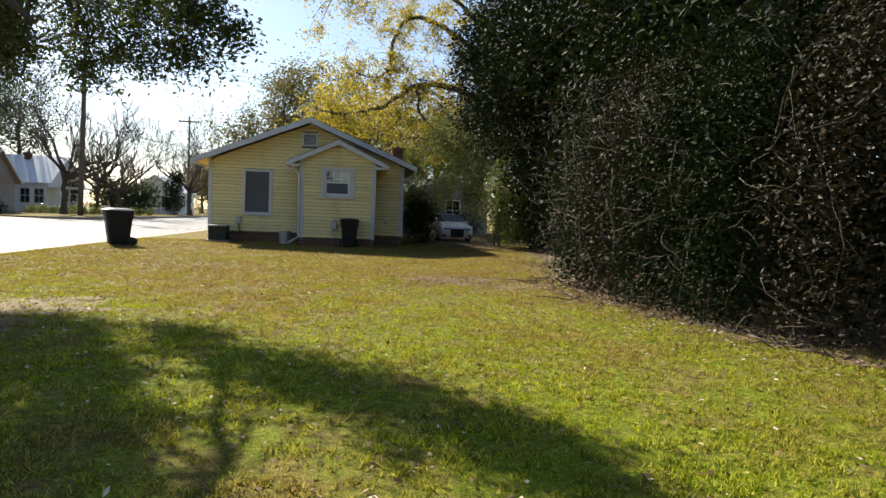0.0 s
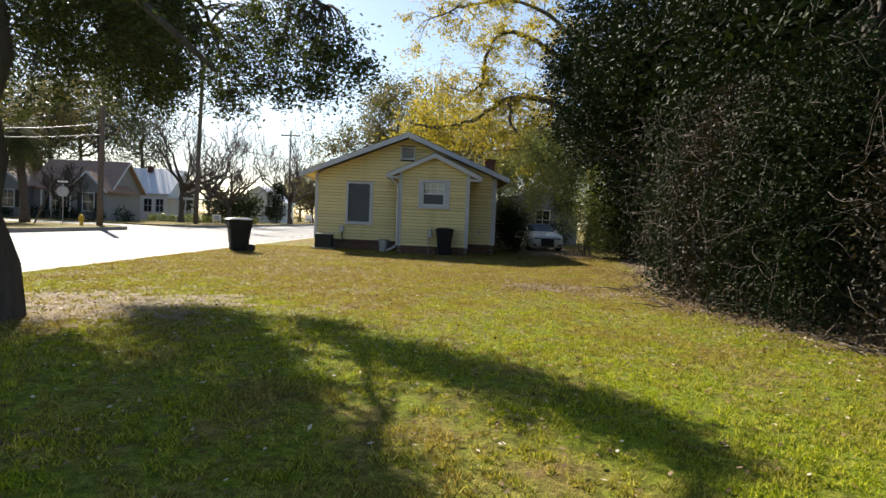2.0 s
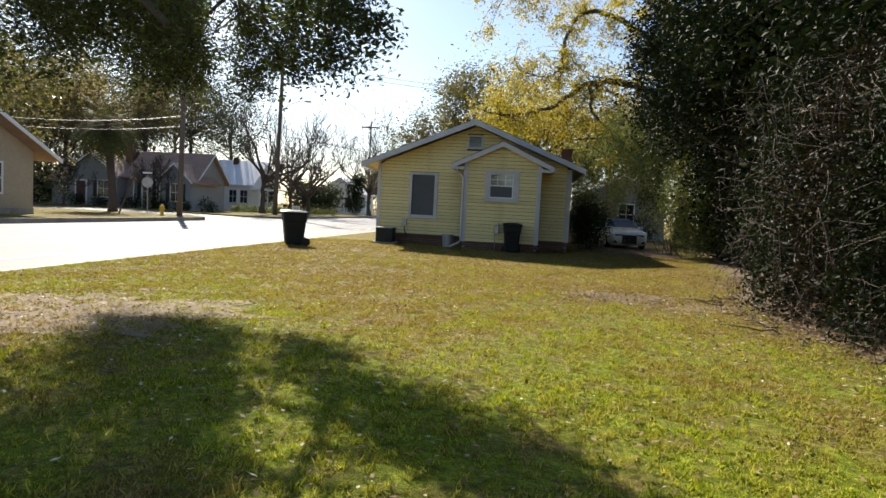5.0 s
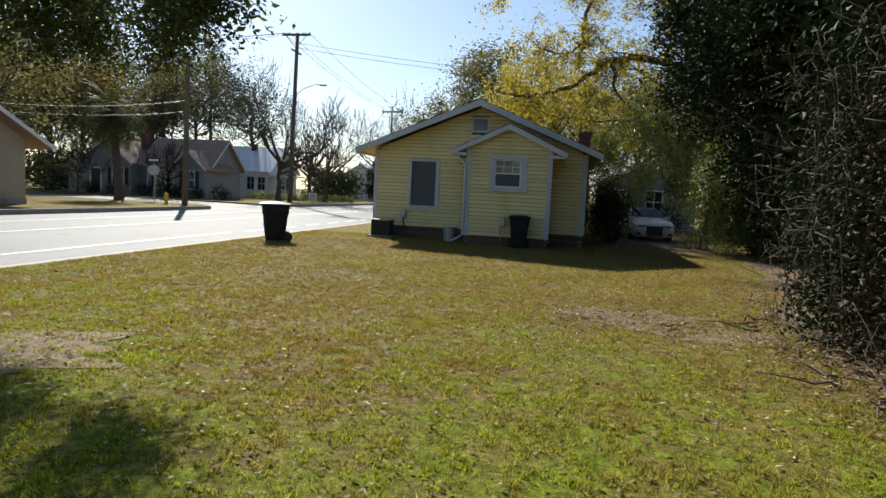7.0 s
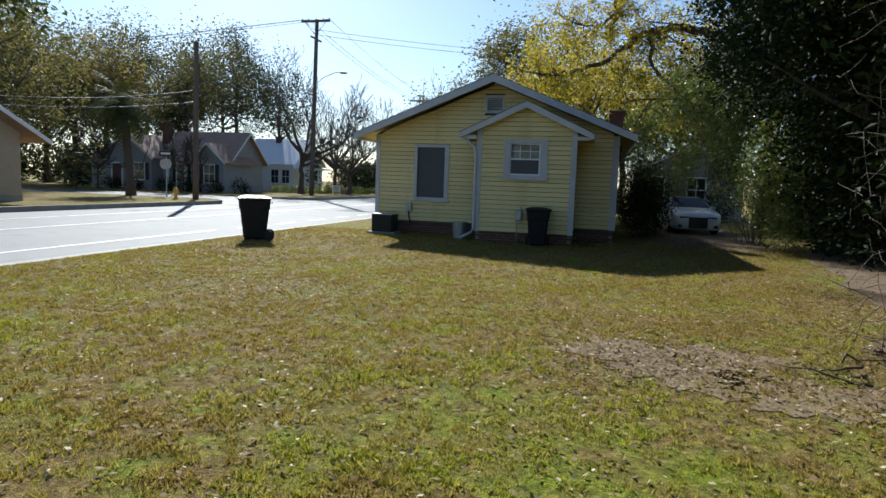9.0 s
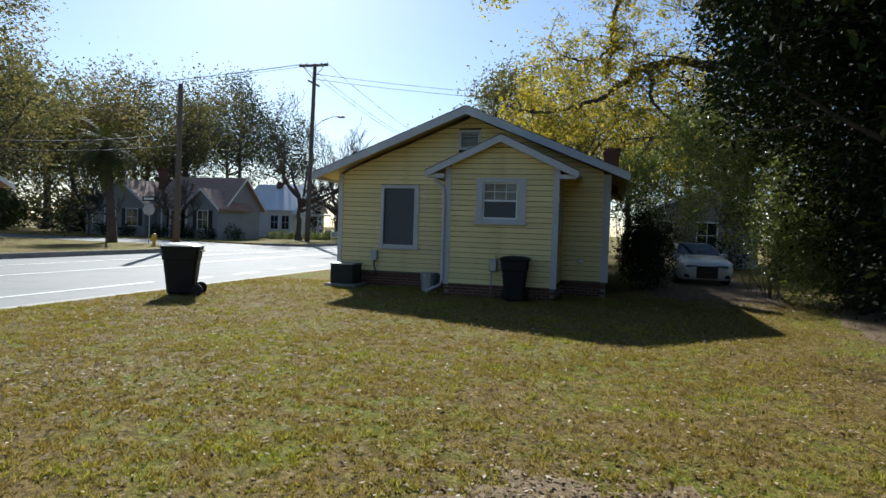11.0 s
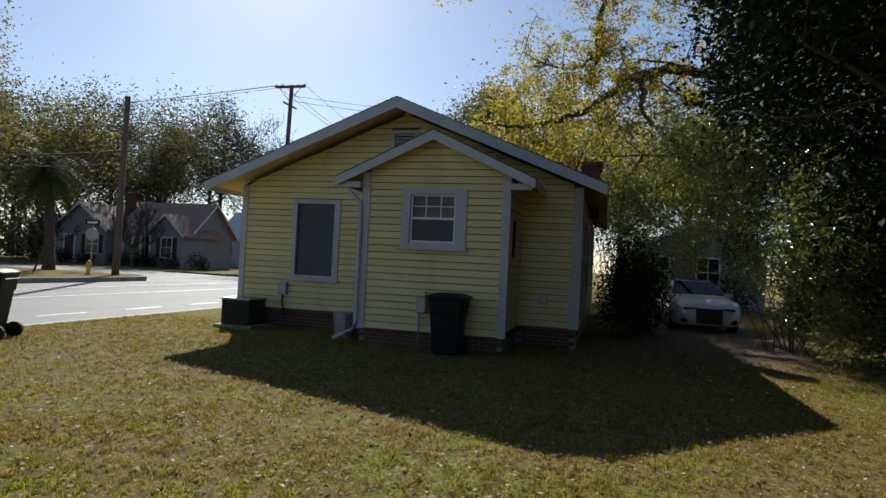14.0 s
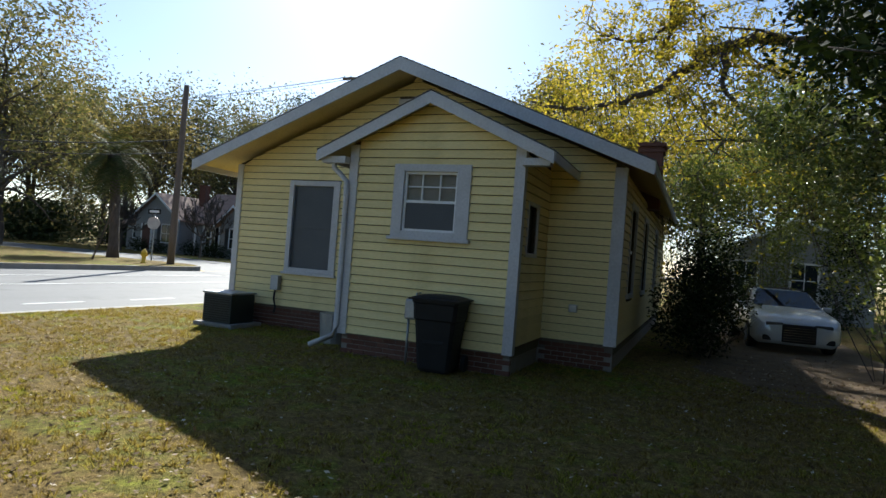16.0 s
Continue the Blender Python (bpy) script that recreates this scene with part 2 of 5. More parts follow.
M_HYDRANT = surface("yellow_hydrant_enamel", (0.62, 0.40, 0.03), (0.75, 0.50, 0.06), 4, 40, 0.4, 0)
M_SIGN = surface("white_sign", (0.70, 0.70, 0.70), (0.80, 0.80, 0.80), 4, 40, 0.5, 0)
M_FENCE = surface("grey_fence_wood", (0.09, 0.075, 0.06), (0.18, 0.15, 0.12), 3, 40, 0.9, 0.5, 0.006, stretch=(6, 6, 0.6), vary=0.4)

# ---- mesh helpers ----


def part(name, bm, material, parent=None, label=""):
    me = bpy.data.meshes.new(name)
    bm.to_mesh(me)
    bm.free()
    me.materials.append(material)
    ob = new(name, me)
    if parent is not None:
        ob.parent = parent
    if label:
        ob["label"] = label
    return ob


def mesh_part(name, verts, faces, material, parent=None, label="", smooth=False):
    me = bpy.data.meshes.new(name)
    me.from_pydata(verts if isinstance(verts, list) else verts.tolist(), [], faces if isinstance(faces, list) else faces.tolist())
    me.materials.append(material)
    if smooth:
        me.polygons.foreach_set("use_smooth", [True] * len(me.polygons))
    ob = new(name, me)
    if parent is not None:
        ob.parent = parent
    if label:
        ob["label"] = label
    return ob


def box(bm, x0, x1, y0, y1, z0, z1, bevel=0.0):
    r = bmesh.ops.create_cube(bm, size=1.0, matrix=Matrix.LocRotScale(((x0 + x1) / 2, (y0 + y1) / 2, (z0 + z1) / 2), None, (abs(x1 - x0), abs(y1 - y0), abs(z1 - z0))))
    if bevel:
        edges = list({e for v in r["verts"] for e in v.link_edges})
        bmesh.ops.bevel(bm, geom=edges, offset=bevel, segments=2, affect="EDGES", profile=0.5)
    return bm


def boxes(*rows, bevel=0.0):
    bm = bmesh.new()
    for r in rows:
        box(bm, *r, bevel=bevel)
    return bm


def prism(bm, poly, axis, a, b):
    """Extrudes a 2D outline along an axis: 'y' takes (x, z), 'x' takes (y, z), 'z' takes (x, y)."""
    def at(p, d):
        return {"y": (p[0], d, p[1]), "x": (d, p[0], p[1]), "z": (p[0], p[1], d)}[axis]
    lo, hi = [bm.verts.new(at(p, a)) for p in poly], [bm.verts.new(at(p, b)) for p in poly]
    bm.faces.new(lo)
    bm.faces.new(hi[::-1])
    n = len(poly)
    for i in range(n):
        bm.faces.new((lo[i], hi[i], hi[(i + 1) % n], lo[(i + 1) % n]))
    bmesh.ops.recalc_face_normals(bm, faces=bm.faces[:])
    return bm


def thing(name, at, label, category, group=""):
    ob = new(name)
    ob.location = at
    ob.empty_display_size = 0.2
    return tagged(ob, label, category, group)


def tubes(lines, sides=5):
    """Vertices and faces of round limbs along polylines of (points, radii)."""
    verts, faces = [], []
    ang = np.linspace(0, 2 * np.pi, sides, endpoint=False)
    for pts, rad in lines:
        p = np.asarray(pts, float)
        d = np.gradient(p, axis=0)
        d /= np.linalg.norm(d, axis=1)[:, None] + 1e-9
        ref = np.where(np.abs(d[:, 2:3]) > 0.9, np.array([[1.0, 0, 0]]), np.array([[0, 0, 1.0]]))
        u = np.cross(d, ref)
        u /= np.linalg.norm(u, axis=1)[:, None] + 1e-9
        w = np.cross(d, u)
        ring = p[:, None, :] + np.asarray(rad)[:, None, None] * (np.cos(ang)[None, :, None] * u[:, None, :] + np.sin(ang)[None, :, None] * w[:, None, :])
        o = len(verts)
        verts.extend(ring.reshape(-1, 3).tolist())
        for i in range(len(p) - 1):
            for j in range(sides):
                k = (j + 1) % sides
                faces.append((o + i * sides + j, o + i * sides + k, o + (i + 1) * sides + k, o + (i + 1) * sides + j))
        faces.append(tuple(o + j for j in range(sides))[::-1])
        faces.append(tuple(o + (len(p) - 1) * sides + j for j in range(sides)))
    return verts, faces


def leaf_arrays(rng, centres, length, width, droop=0.3):
    """One folded four-cornered leaf at each centre."""
    n = len(centres)
    d = rng.normal(size=(n, 3))
    d[:, 2] = d[:, 2] * 0.6 - droop
    d /= np.linalg.norm(d, axis=1)[:, None]
    s = np.cross(d, rng.normal(size=(n, 3)))
    s /= np.linalg.norm(s, axis=1)[:, None] + 1e-9
    nn = np.cross(d, s)
    size = rng.uniform(0.6, 1.25, (n, 1))
    L, W = length * size, width * size
    mid = centres + d * L * 0.45
    v = np.stack([centres, mid + s * W * 0.5 + nn * W * 0.16, centres + d * L, mid - s * W * 0.5 + nn * W * 0.16], 1)
    return v.reshape(-1, 3), np.arange(4 * n).reshape(n, 4)


def grow(rng, start, way, length, radius, level, lines, tips, spread=0.75, lift=0.15, wander=0.22, kids=(4, 5), shrink=0.62):
    """A limb and, one level down each, its side limbs; the ends of the last level go to tips."""
    steps = 6 if level > 0 else 4
    p, d = np.array(start, float), np.array(way, float)
    d /= np.linalg.norm(d)
    pts, rad = [p.copy()], [radius]
    for i in range(steps):
        d = d + rng.normal(size=3) * wander + np.array([0, 0, lift * 0.3])
        d /= np.linalg.norm(d)
        p = p + d * length / steps
        pts.append(p.copy())
        rad.append(radius * (1 - 0.72 * (i + 1) / steps))
    lines.append((pts, rad))
    if level == 0:
        tips.extend(pts[2:])
        return
    for k in range(rng.integers(kids[0], kids[1] + 1)):
        i = int(rng.integers(2, steps + 1))
        side = rng.normal(size=3)
        side -= d * side.dot(d)
        side /= np.linalg.norm(side) + 1e-9
        nd = d * (1 - spread * 0.5) + side * spread + np.array([0, 0, lift])
        grow(rng, pts[i], nd, length * shrink * rng.uniform(0.75, 1.2), rad[i] * 0.62, level - 1, lines, tips, spread, lift, wander, kids, shrink)


def tree(name, at, label, seed, trunk_h, trunk_r, limb_len, limbs, levels, leaves, leaf_size, leaf_mat, lean=(0, 0, 1), spread=0.75, lift=0.15, cluster=0.35, group="", droop=0.3, limb_ways=None, bark=None, kids=(4, 5), low=0.6, limb_r=0.42, keep=None, reach=()):
    rng = np.random.default_rng(seed)
    t = thing(name, at, label, "tree", group)
    lines, tips = [], []
    lean = np.array(lean, float) / np.linalg.norm(lean)
    top = lean * trunk_h
    n = 9
    pts = [lean * trunk_h * i / n + np.array([*(rng.normal(size=2) * trunk_r * 0.25), 0]) * (i > 0) for i in range(n + 1)]
    rad = [trunk_r * (1.55 if i == 0 else 1.15 if i == 1 else 1.0 - 0.45 * i / n) for i in range(n + 1)]
    pts.insert(0, np.array([0, 0, -0.15]))
    rad.insert(0, trunk_r * 1.7)
    main = [(pts, rad)]
    ways = limb_ways or []
    for k in range(limbs):
        if k < len(ways):
            w = np.array(ways[k], float)
        else:
            a = k * 2.4 + rng.uniform(-0.4, 0.4)
            w = np.array([math.cos(a), math.sin(a), rng.uniform(0.25, 1.1)])
        f = rng.uniform(low, 1.0)
        grow(rng, lean * trunk_h * f, w, limb_len * rng.uniform(0.8, 1.15) * (reach[k] if k < len(reach) else 1.0), trunk_r * limb_r, levels, lines, tips, spread, lift, kids=kids)
    if keep:
        lines = [ln for ln in lines if all(keep(p[0] + at[0], p[1] + at[1], p[2]) for p in ln[0][2:])]
    if not leaves:
        lines = [(p, np.maximum(r, 0.021)) for p, r in lines]
    v, f = tubes(main, 10)
    mesh_part("trunk", v, f, bark or M_BARK, t, smooth=True)
    v, f = tubes(lines, 5 if len(lines) < 900 else 3)
    tagged(mesh_part("branch_work", v, f, bark or M_BARK, t, smooth=True), kind="stuff")
    if leaves:
        tips = np.array(tips)
        c = tips[rng.integers(0, len(tips), leaves)] + rng.normal(size=(leaves, 3)) * cluster * rng.uniform(0.3, 1.3, (leaves, 1))
        if keep:
            c = c[[keep(p[0] + at[0], p[1] + at[1], p[2]) for p in c]]
        v, f = leaf_arrays(rng, c, leaf_size, leaf_size * 0.45, droop)
        tagged(mesh_part("crown", v, f, leaf_mat, t), kind="stuff")
    return t


def shrub(name, at, label, seed, blobs, leaves, leaf_size, leaf_mat, stems=30, category="shrub", twig_mat=None, group="", root=0.75):
    """Stems from the base into blobs (x, y, z, radius) of leaves with a ragged outline."""
    rng = np.random.default_rng(seed)
    t = thing(name, at, label, category, group)
    lines = []
    bl = np.array(blobs, float)
    wsum = bl[:, 3] ** 2 / (bl[:, 3] ** 2).sum()
    for _ in range(stems):
        b = bl[rng.choice(len(bl), p=wsum)]
        end = b[:3] + rng.normal(size=3) * b[3] * 0.5
        start = np.array([b[0] * root + rng.normal() * 0.15, b[1] * root + rng.normal() * 0.15, -0.05])
        mid = (start + end) / 2 + rng.normal(size=3) * 0.55
        ts = np.linspace(0, 1, 9)[:, None]
        p = (1 - ts) ** 2 * start + 2 * ts * (1 - ts) * mid + ts ** 2 * end + rng.normal(size=(9, 3)) * 0.05 * ts
        lines.append((p, np.linspace(rng.uniform(0.006, 0.016), 0.002, 9)))
    v, f = tubes(lines, 4)
    tagged(mesh_part("stems", v, f, twig_mat or M_BARK, t, smooth=True), kind="stuff")
    pick = rng.choice(len(bl), leaves, p=wsum)
    d = rng.normal(size=(leaves, 3))
    d /= np.linalg.norm(d, axis=1)[:, None]
    rr = bl[pick, 3:4] * rng.uniform(0, 1, (leaves, 1)) ** 0.4
    lump = 1 + 0.22 * np.sin(d[:, :1] * 7 + bl[pick, :1]) * np.cos(d[:, 1:2] * 6 + d[:, 2:3] * 5)
    c = bl[pick, :3] + d * rr * lump
    c = c[c[:, 2] > 0.03]
    v, f = leaf_arrays(rng, c, leaf_size, leaf_size * 0.45, 0.2)
    tagged(mesh_part("foliage", v, f, leaf_mat, t), kind="stuff")
    return t

# ---- ground, road, kerbs ----
ground = mesh_part("ground", [(-10.6, -400, 0), (400, -400, 0), (400, 900, 0), (-10.6, 900, 0)], [(0, 1, 2, 3)], M_LAWN)
tagged(ground, "patchy green and straw-brown lawn strewn with dead leaves", "lawn", kind="structure")
road = mesh_part("road", [(-23.2, -400, -0.06), (-10.9, -400, -0.06), (-10.9, 900, -0.06), (-23.2, 900, -0.06)], [(0, 1, 2, 3)], M_ROAD)
tagged(road, "sun-bleached grey asphalt road with white lane markings", "road", kind="structure")
tagged(part("gutter_strip", boxes((-10.9, -10.6, -120, 300, -0.2, -0.012)), M_GUTTER), "pale sandy concrete strip along the road edge", "road edge", kind="structure")
side_road = mesh_part("side_road", [(-160, 42.2, 0.10), (-160, 50.0, 0.10), (-34, 50.0, 0.10), (-34, 42.2, 0.10), (-27.5, 42.0, 0.03), (-27.5, 50.5, 0.03), (-23.21, 40.0, -0.055), (-23.21, 53.0, -0.055)],
                      [(0, 3, 2, 1), (3, 4, 5, 2), (4, 6, 7, 5)], M_ROAD)
tagged(side_road, "sunlit grey asphalt side street joining the main road", "road", kind="structure")


def far_lawn(name, outline, label):
    bm = bmesh.new()
    prism(bm, outline, "z", -0.3, 0.14)
    tagged(part(name, bm, M_LAWN), label, "lawn", kind="structure")


def corner(cx, cy, r, a0, a1):
    return [(cx + r * math.cos(radians(a0 + (a1 - a0) * i / 8)), cy + r * math.sin(radians(a0 + (a1 - a0) * i / 8))) for i in range(9)]


near_edge = [(-23.35, -400)] + corner(-27.35, 38.0, 4.0, 0, 90) + [(-400, 42.0), (-400, -400)]
far_edge = [(-400, 900), (-400, 50.2)] + corner(-26.85, 53.7, 3.5, -90, 0) + [(-23.35, 900)]
far_lawn("ground_corner_lot", near_edge, "leaf-strewn corner lawn across the road")
far_lawn("ground_far_lots", far_edge, "mown lawns in front of the far houses")


def kerb(name, pts):
    v = []
    for i, (x, y) in enumerate(pts):
        a, b = pts[max(i - 1, 0)], pts[min(i + 1, len(pts) - 1)]
        d = Vector((b[0] - a[0], b[1] - a[1], 0)).normalized()
        n = Vector((d.y, -d.x, 0))
        for off, z in ((0.0, -0.2), (0.0, 0.13), (0.025, 0.155), (-0.15, 0.155), (-0.15, -0.2)):
            v.append((x + n.x * off - 0.0, y + n.y * off, z))
    f = []
    for i in range(len(pts) - 1):
        for j in range(4):
            f.append((i * 5 + j, i * 5 + j + 1, (i + 1) * 5 + j + 1, (i + 1) * 5 + j))
    tagged(mesh_part(name, v, f, M_KERB), "weathered concrete kerb along the road", "kerb", kind="structure")


kerb("kerb_corner_lot", [(-23.2, -100 + 6 * i) for i in range(23)] + [(x + 0.15, y + 0.02) for x, y in corner(-27.35, 38.0, 4.0, 0, 80)])
kerb("kerb_far_lots", [(x + 0.15, y - 0.02) for x, y in corner(-26.85, 53.7, 3.5, -80, 0)] + [(-23.2, 60 + 8 * i) for i in range(26)])


def road_line(x, y0, y1, w=0.12):
    tagged(part("road_marking", boxes((x - w / 2, x + w / 2, y0, y1, -0.058, -0.054)), M_LINE), "worn white painted road line", "road marking", "road markings", kind="structure")


road_line(-12.5, -60, 22.3)
for i in range(14):
    road_line(-12.3, 23.2 + 2.7 * i, 24.6 + 2.7 * i)
road_line(-16.9, -60, 200)
road_line(-20.2, -60, 120)

litter_spots = [("leaf_litter_under_thicket", [(1.95, 12.3), (1.65, 10.2), (1.7, 8.4), (1.75, 7.0), (2.1, 5.7), (2.4, 4.4), (4.2, 2.6), (14, 2.0), (14, 30), (5.0, 26), (4.0, 20), (3.0, 14.5), (1.9, 12.6)]),
                ("driveway", [(0.9, 26.5), (1.7, 24.2), (3.4, 23.4), (4.3, 26), (4.6, 30), (4.4, 44), (0.9, 44), (0.7, 30)])]
for nm, outline in litter_spots:
    rng = np.random.default_rng(len(nm))
    bm = bmesh.new()
    ring = []
    for i, a in enumerate(outline):
        b = outline[(i + 1) % len(outline)]
        for k in range(8):
            f = k / 8
            ring.append((a[0] + (b[0] - a[0]) * f + rng.normal() * 0.10, a[1] + (b[1] - a[1]) * f + rng.normal() * 0.10))
    h = 0.006 if nm == "driveway" else 0.011
    bm.faces.new([bm.verts.new((x, y, h)) for x, y in ring])
    tagged(part(nm, bm, M_LITTER), "bare brown earth covered with dead leaves", "leaf litter", kind="structure")

for cx, cy, rx, ry in ((-0.2, 11.3, 0.95, 0.75), (0.75, 10.6, 0.7, 0.5), (-7.0, 6.7, 1.7, 1.2)):
    bm = bmesh.new()
    ring = []
    for k in range(72):
        a = k * math.pi / 36
        r = 1 + 0.22 * math.sin(3 * a + cx) + 0.16 * math.sin(7 * a + cy) + 0.13 * math.sin(17 * a + cx * 3)
        ring.append(bm.verts.new((cx + rx * r * math.cos(a), cy + ry * r * math.sin(a), 0.007)))
    bm.faces.new(ring)
    tagged(part("bare_patch", bm, M_EARTH), "worn sandy patch with dead leaves in the lawn", "bare earth", kind="structure")

# ---- the yellow house ----
HX0, HX1, HY0, HY1 = -7.97, -0.40, 24.5, 36.0
RIDGE, APEX, SLOPE = -4.13, 4.76, 0.41
BX0, BX1, BY0 = -4.35, -1.59, 22.85
BRIDGE, BAPEX, BSLOPE = -2.98, 3.90, 0.47
FLOOR = 0.42
house = thing("yellow_house", (RIDGE, 30, 0), "small yellow clapboard house with grey-white trim on a lawn", "house")
house_at = Matrix.Translation((-RIDGE, -30, 0))


def hpart(name, bm, material, label="", parent=None):
    for v in bm.verts:
        v.co = house_at @ v.co
    return part(name, bm, material, parent or house, label)


def top_main(x):
    return APEX - SLOPE * abs(x - RIDGE)


def top_bump(x):
    return BAPEX - BSLOPE * abs(x - BRIDGE)


W1 = (-6.70, -5.56, 1.10, 2.87)
W2 = (-3.59, -2.35, 1.86, 2.95)
VENT = (-4.47, -3.86, 3.86, 4.40)


def core_wall(name, x0, x1, y0, y1, topf, ridge, holes):
    """Wall cores between and round the openings."""
    bm = bmesh.new()
    xs = sorted({x0, x1, *[h[0] for h in holes], *[h[1] for h in holes], *([ridge] if x0 < ridge < x1 else [])})
    for a, b in zip(xs, xs[1:]):
        zs = [FLOOR]
        for h in sorted(holes, key=lambda q: q[2]):
            if h[0] <= a and b <= h[1]:
                prism(bm, [(a, zs[-1]), (b, zs[-1]), (b, h[2]), (a, h[2])], "y", y0, y1)
                zs.append(h[3])
        prism(bm, [(a, zs[-1]), (b, zs[-1]), (b, topf(b)), (a, topf(a))], "y", y0, y1)
    return hpart(name, bm, M_CORE)


core_wall("wall", HX0, HX1, HY0, HY0 + 0.14, top_main, RIDGE, [tuple(W1), tuple(VENT)])
core_wall("wall", BX0, BX1, BY0, BY0 + 0.12, top_bump, BRIDGE, [tuple(W2)])
hpart("wall", boxes((BX0, BX0 + 0.12, BY0 + 0.12, HY0, FLOOR, 3.2)), M_CORE)
hpart("wall", boxes((BX1 - 0.12, BX1, BY0 + 0.12, 23.2, FLOOR, 3.2), (BX1 - 0.12, BX1, 23.75, HY0, FLOOR, 3.2), (BX1 - 0.12, BX1, 23.2, 23.75, FLOOR, 1.75), (BX1 - 0.12, BX1, 23.2, 23.75, 2.45, 3.2)), M_CORE)
hpart("wall", boxes((HX0, HX0 + 0.14, HY0 + 0.14, HY1, FLOOR, 3.15)), M_CORE)
SIDE_WINS = [(25.6, 26.5, 1.2, 2.7), (28.4, 29.3, 1.2, 2.7), (32.0, 32.9, 1.2, 2.7)]
bm = bmesh.new()
yy = HY0 + 0.14
for a, b, c, d in SIDE_WINS:
    box(bm, HX1 - 0.14, HX1, yy, a, FLOOR, 3.15)
    box(bm, HX1 - 0.14, HX1, a, b, FLOOR, c)
    box(bm, HX1 - 0.14, HX1, a, b, d, 3.15)
    yy = b
box(bm, HX1 - 0.14, HX1, yy, HY1, FLOOR, 3.15)
hpart("wall", bm, M_CORE)
bm = bmesh.new()
prism(bm, [(HX0, FLOOR), (HX1, FLOOR), (HX1, top_main(HX1)), (RIDGE, APEX), (HX0, top_main(HX0))], "y", HY1, HY1 + 0.14)
hpart("wall", bm, M_CORE)
hpart("floor_slab", boxes((HX0 + 0.02, HX1 - 0.02, HY0 + 0.02, HY1, 0.25, FLOOR - 0.005), (BX0 + 0.02, BX1 - 0.02, BY0 + 0.02, HY0 + 0.02, 0.25, FLOOR - 0.005)), M_FENCE)

# roofs: boards, shingle courses, fascias


def roof_half(xr, zr, xe, ze, y0, y1, thick, label):
    """One slope from its ridge to its eave, with shingle courses laid on it."""
    bm = bmesh.new()
    prism(bm, [(xr, zr - thick), (xe, ze - thick), (xe, ze), (xr, zr)], "y", y0 + 0.02, y1)
    hpart("roof", bm, M_SOFFIT, "roof boards with painted underside")
    bm = bmesh.new()
    n = max(4, int(math.hypot(xe - xr, ze - zr) / 0.14))
    for i in range(n):
        a, b = i / n, (i + 1) / n
        xa, za, xb, zb = xr + (xe - xr) * a, zr + (ze - zr) * a, xr + (xe - xr) * b * 1.004, zr + (ze - zr) * b * 1.004
        prism(bm, [(xa, za + 0.004), (xb, zb + 0.004), (xb, zb + 0.022), (xa, za + 0.012)], "y", y0 - 0.02, y1 + 0.02)
    hpart("shingles", bm, M_SHINGLE, label)


EZ = 3.02
for xe in (RIDGE - 4.38, RIDGE + 4.2):
    ze = 4.92 - SLOPE * abs(xe - RIDGE)
    roof_half(RIDGE, 4.92, xe, ze, 23.74, HY1 + 0.6, 0.06, "dark grey asphalt shingles")
    bm = bmesh.new()
    prism(bm, [(RIDGE, 4.90 - 0.20), (xe, ze - 0.20), (xe, ze - 0.004), (RIDGE, 4.916)], "y", 23.725, 23.76)
    hpart("barge_board", bm, M_TRIM, "weathered grey-white barge board")
    hpart("fascia", boxes((xe - 0.015, xe + 0.015, 23.76, HY1 + 0.6, ze - 0.16, ze - 0.002)), M_TRIM)
for xe in (BRIDGE - 1.86, BRIDGE + 1.86):
    ze = 3.985 - BSLOPE * 1.86
    roof_half(BRIDGE, 3.985, xe, ze, 22.58, HY0 - 0.03, 0.05, "dark grey asphalt shingles")
    bm = bmesh.new()
    prism(bm, [(BRIDGE, 3.97 - 0.17), (xe, ze - 0.17), (xe, ze - 0.004), (BRIDGE, 3.98)], "y", 22.565, 22.60)
    hpart("barge_board", bm, M_TRIM, "weathered grey-white barge board")
    hpart("fascia", boxes((xe - 0.012, xe + 0.012, 22.60, HY0 - 0.03, ze - 0.13, ze - 0.002)), M_TRIM)
hpart("eave_board", boxes((BRIDGE - 1.80, BX0 - 0.02, 22.64, 22.80, 2.93, 3.03)), M_TRIM)
hpart("eave_board", boxes((BX1 + 0.02, BRIDGE + 1.80, 22.64, 22.80, 2.93, 3.03)), M_TRIM)

# corner boards and water table
hpart("corner_board", boxes((HX0 - 0.03, HX0 + 0.10, HY0 - 0.045, HY0 + 0.05, FLOOR - 0.02, top_main(HX0) - 0.02)), M_TRIM)
hpart("corner_board", boxes((HX1 - 0.16, HX1 + 0.03, HY0 - 0.045, HY0 + 0.05, FLOOR - 0.02, top_main(HX1) - 0.02)), M_TRIM)
hpart("corner_board", boxes((BX0 - 0.03, BX0 + 0.12, BY0 - 0.045, BY0 + 0.08, FLOOR - 0.12, top_bump(BX0) - 0.02)), M_TRIM)
hpart("corner_board", boxes((BX1 - 0.12, BX1 + 0.03, BY0 - 0.045, BY0 + 0.08, FLOOR - 0.12, top_bump(BX1) - 0.02)), M_TRIM)

# windows


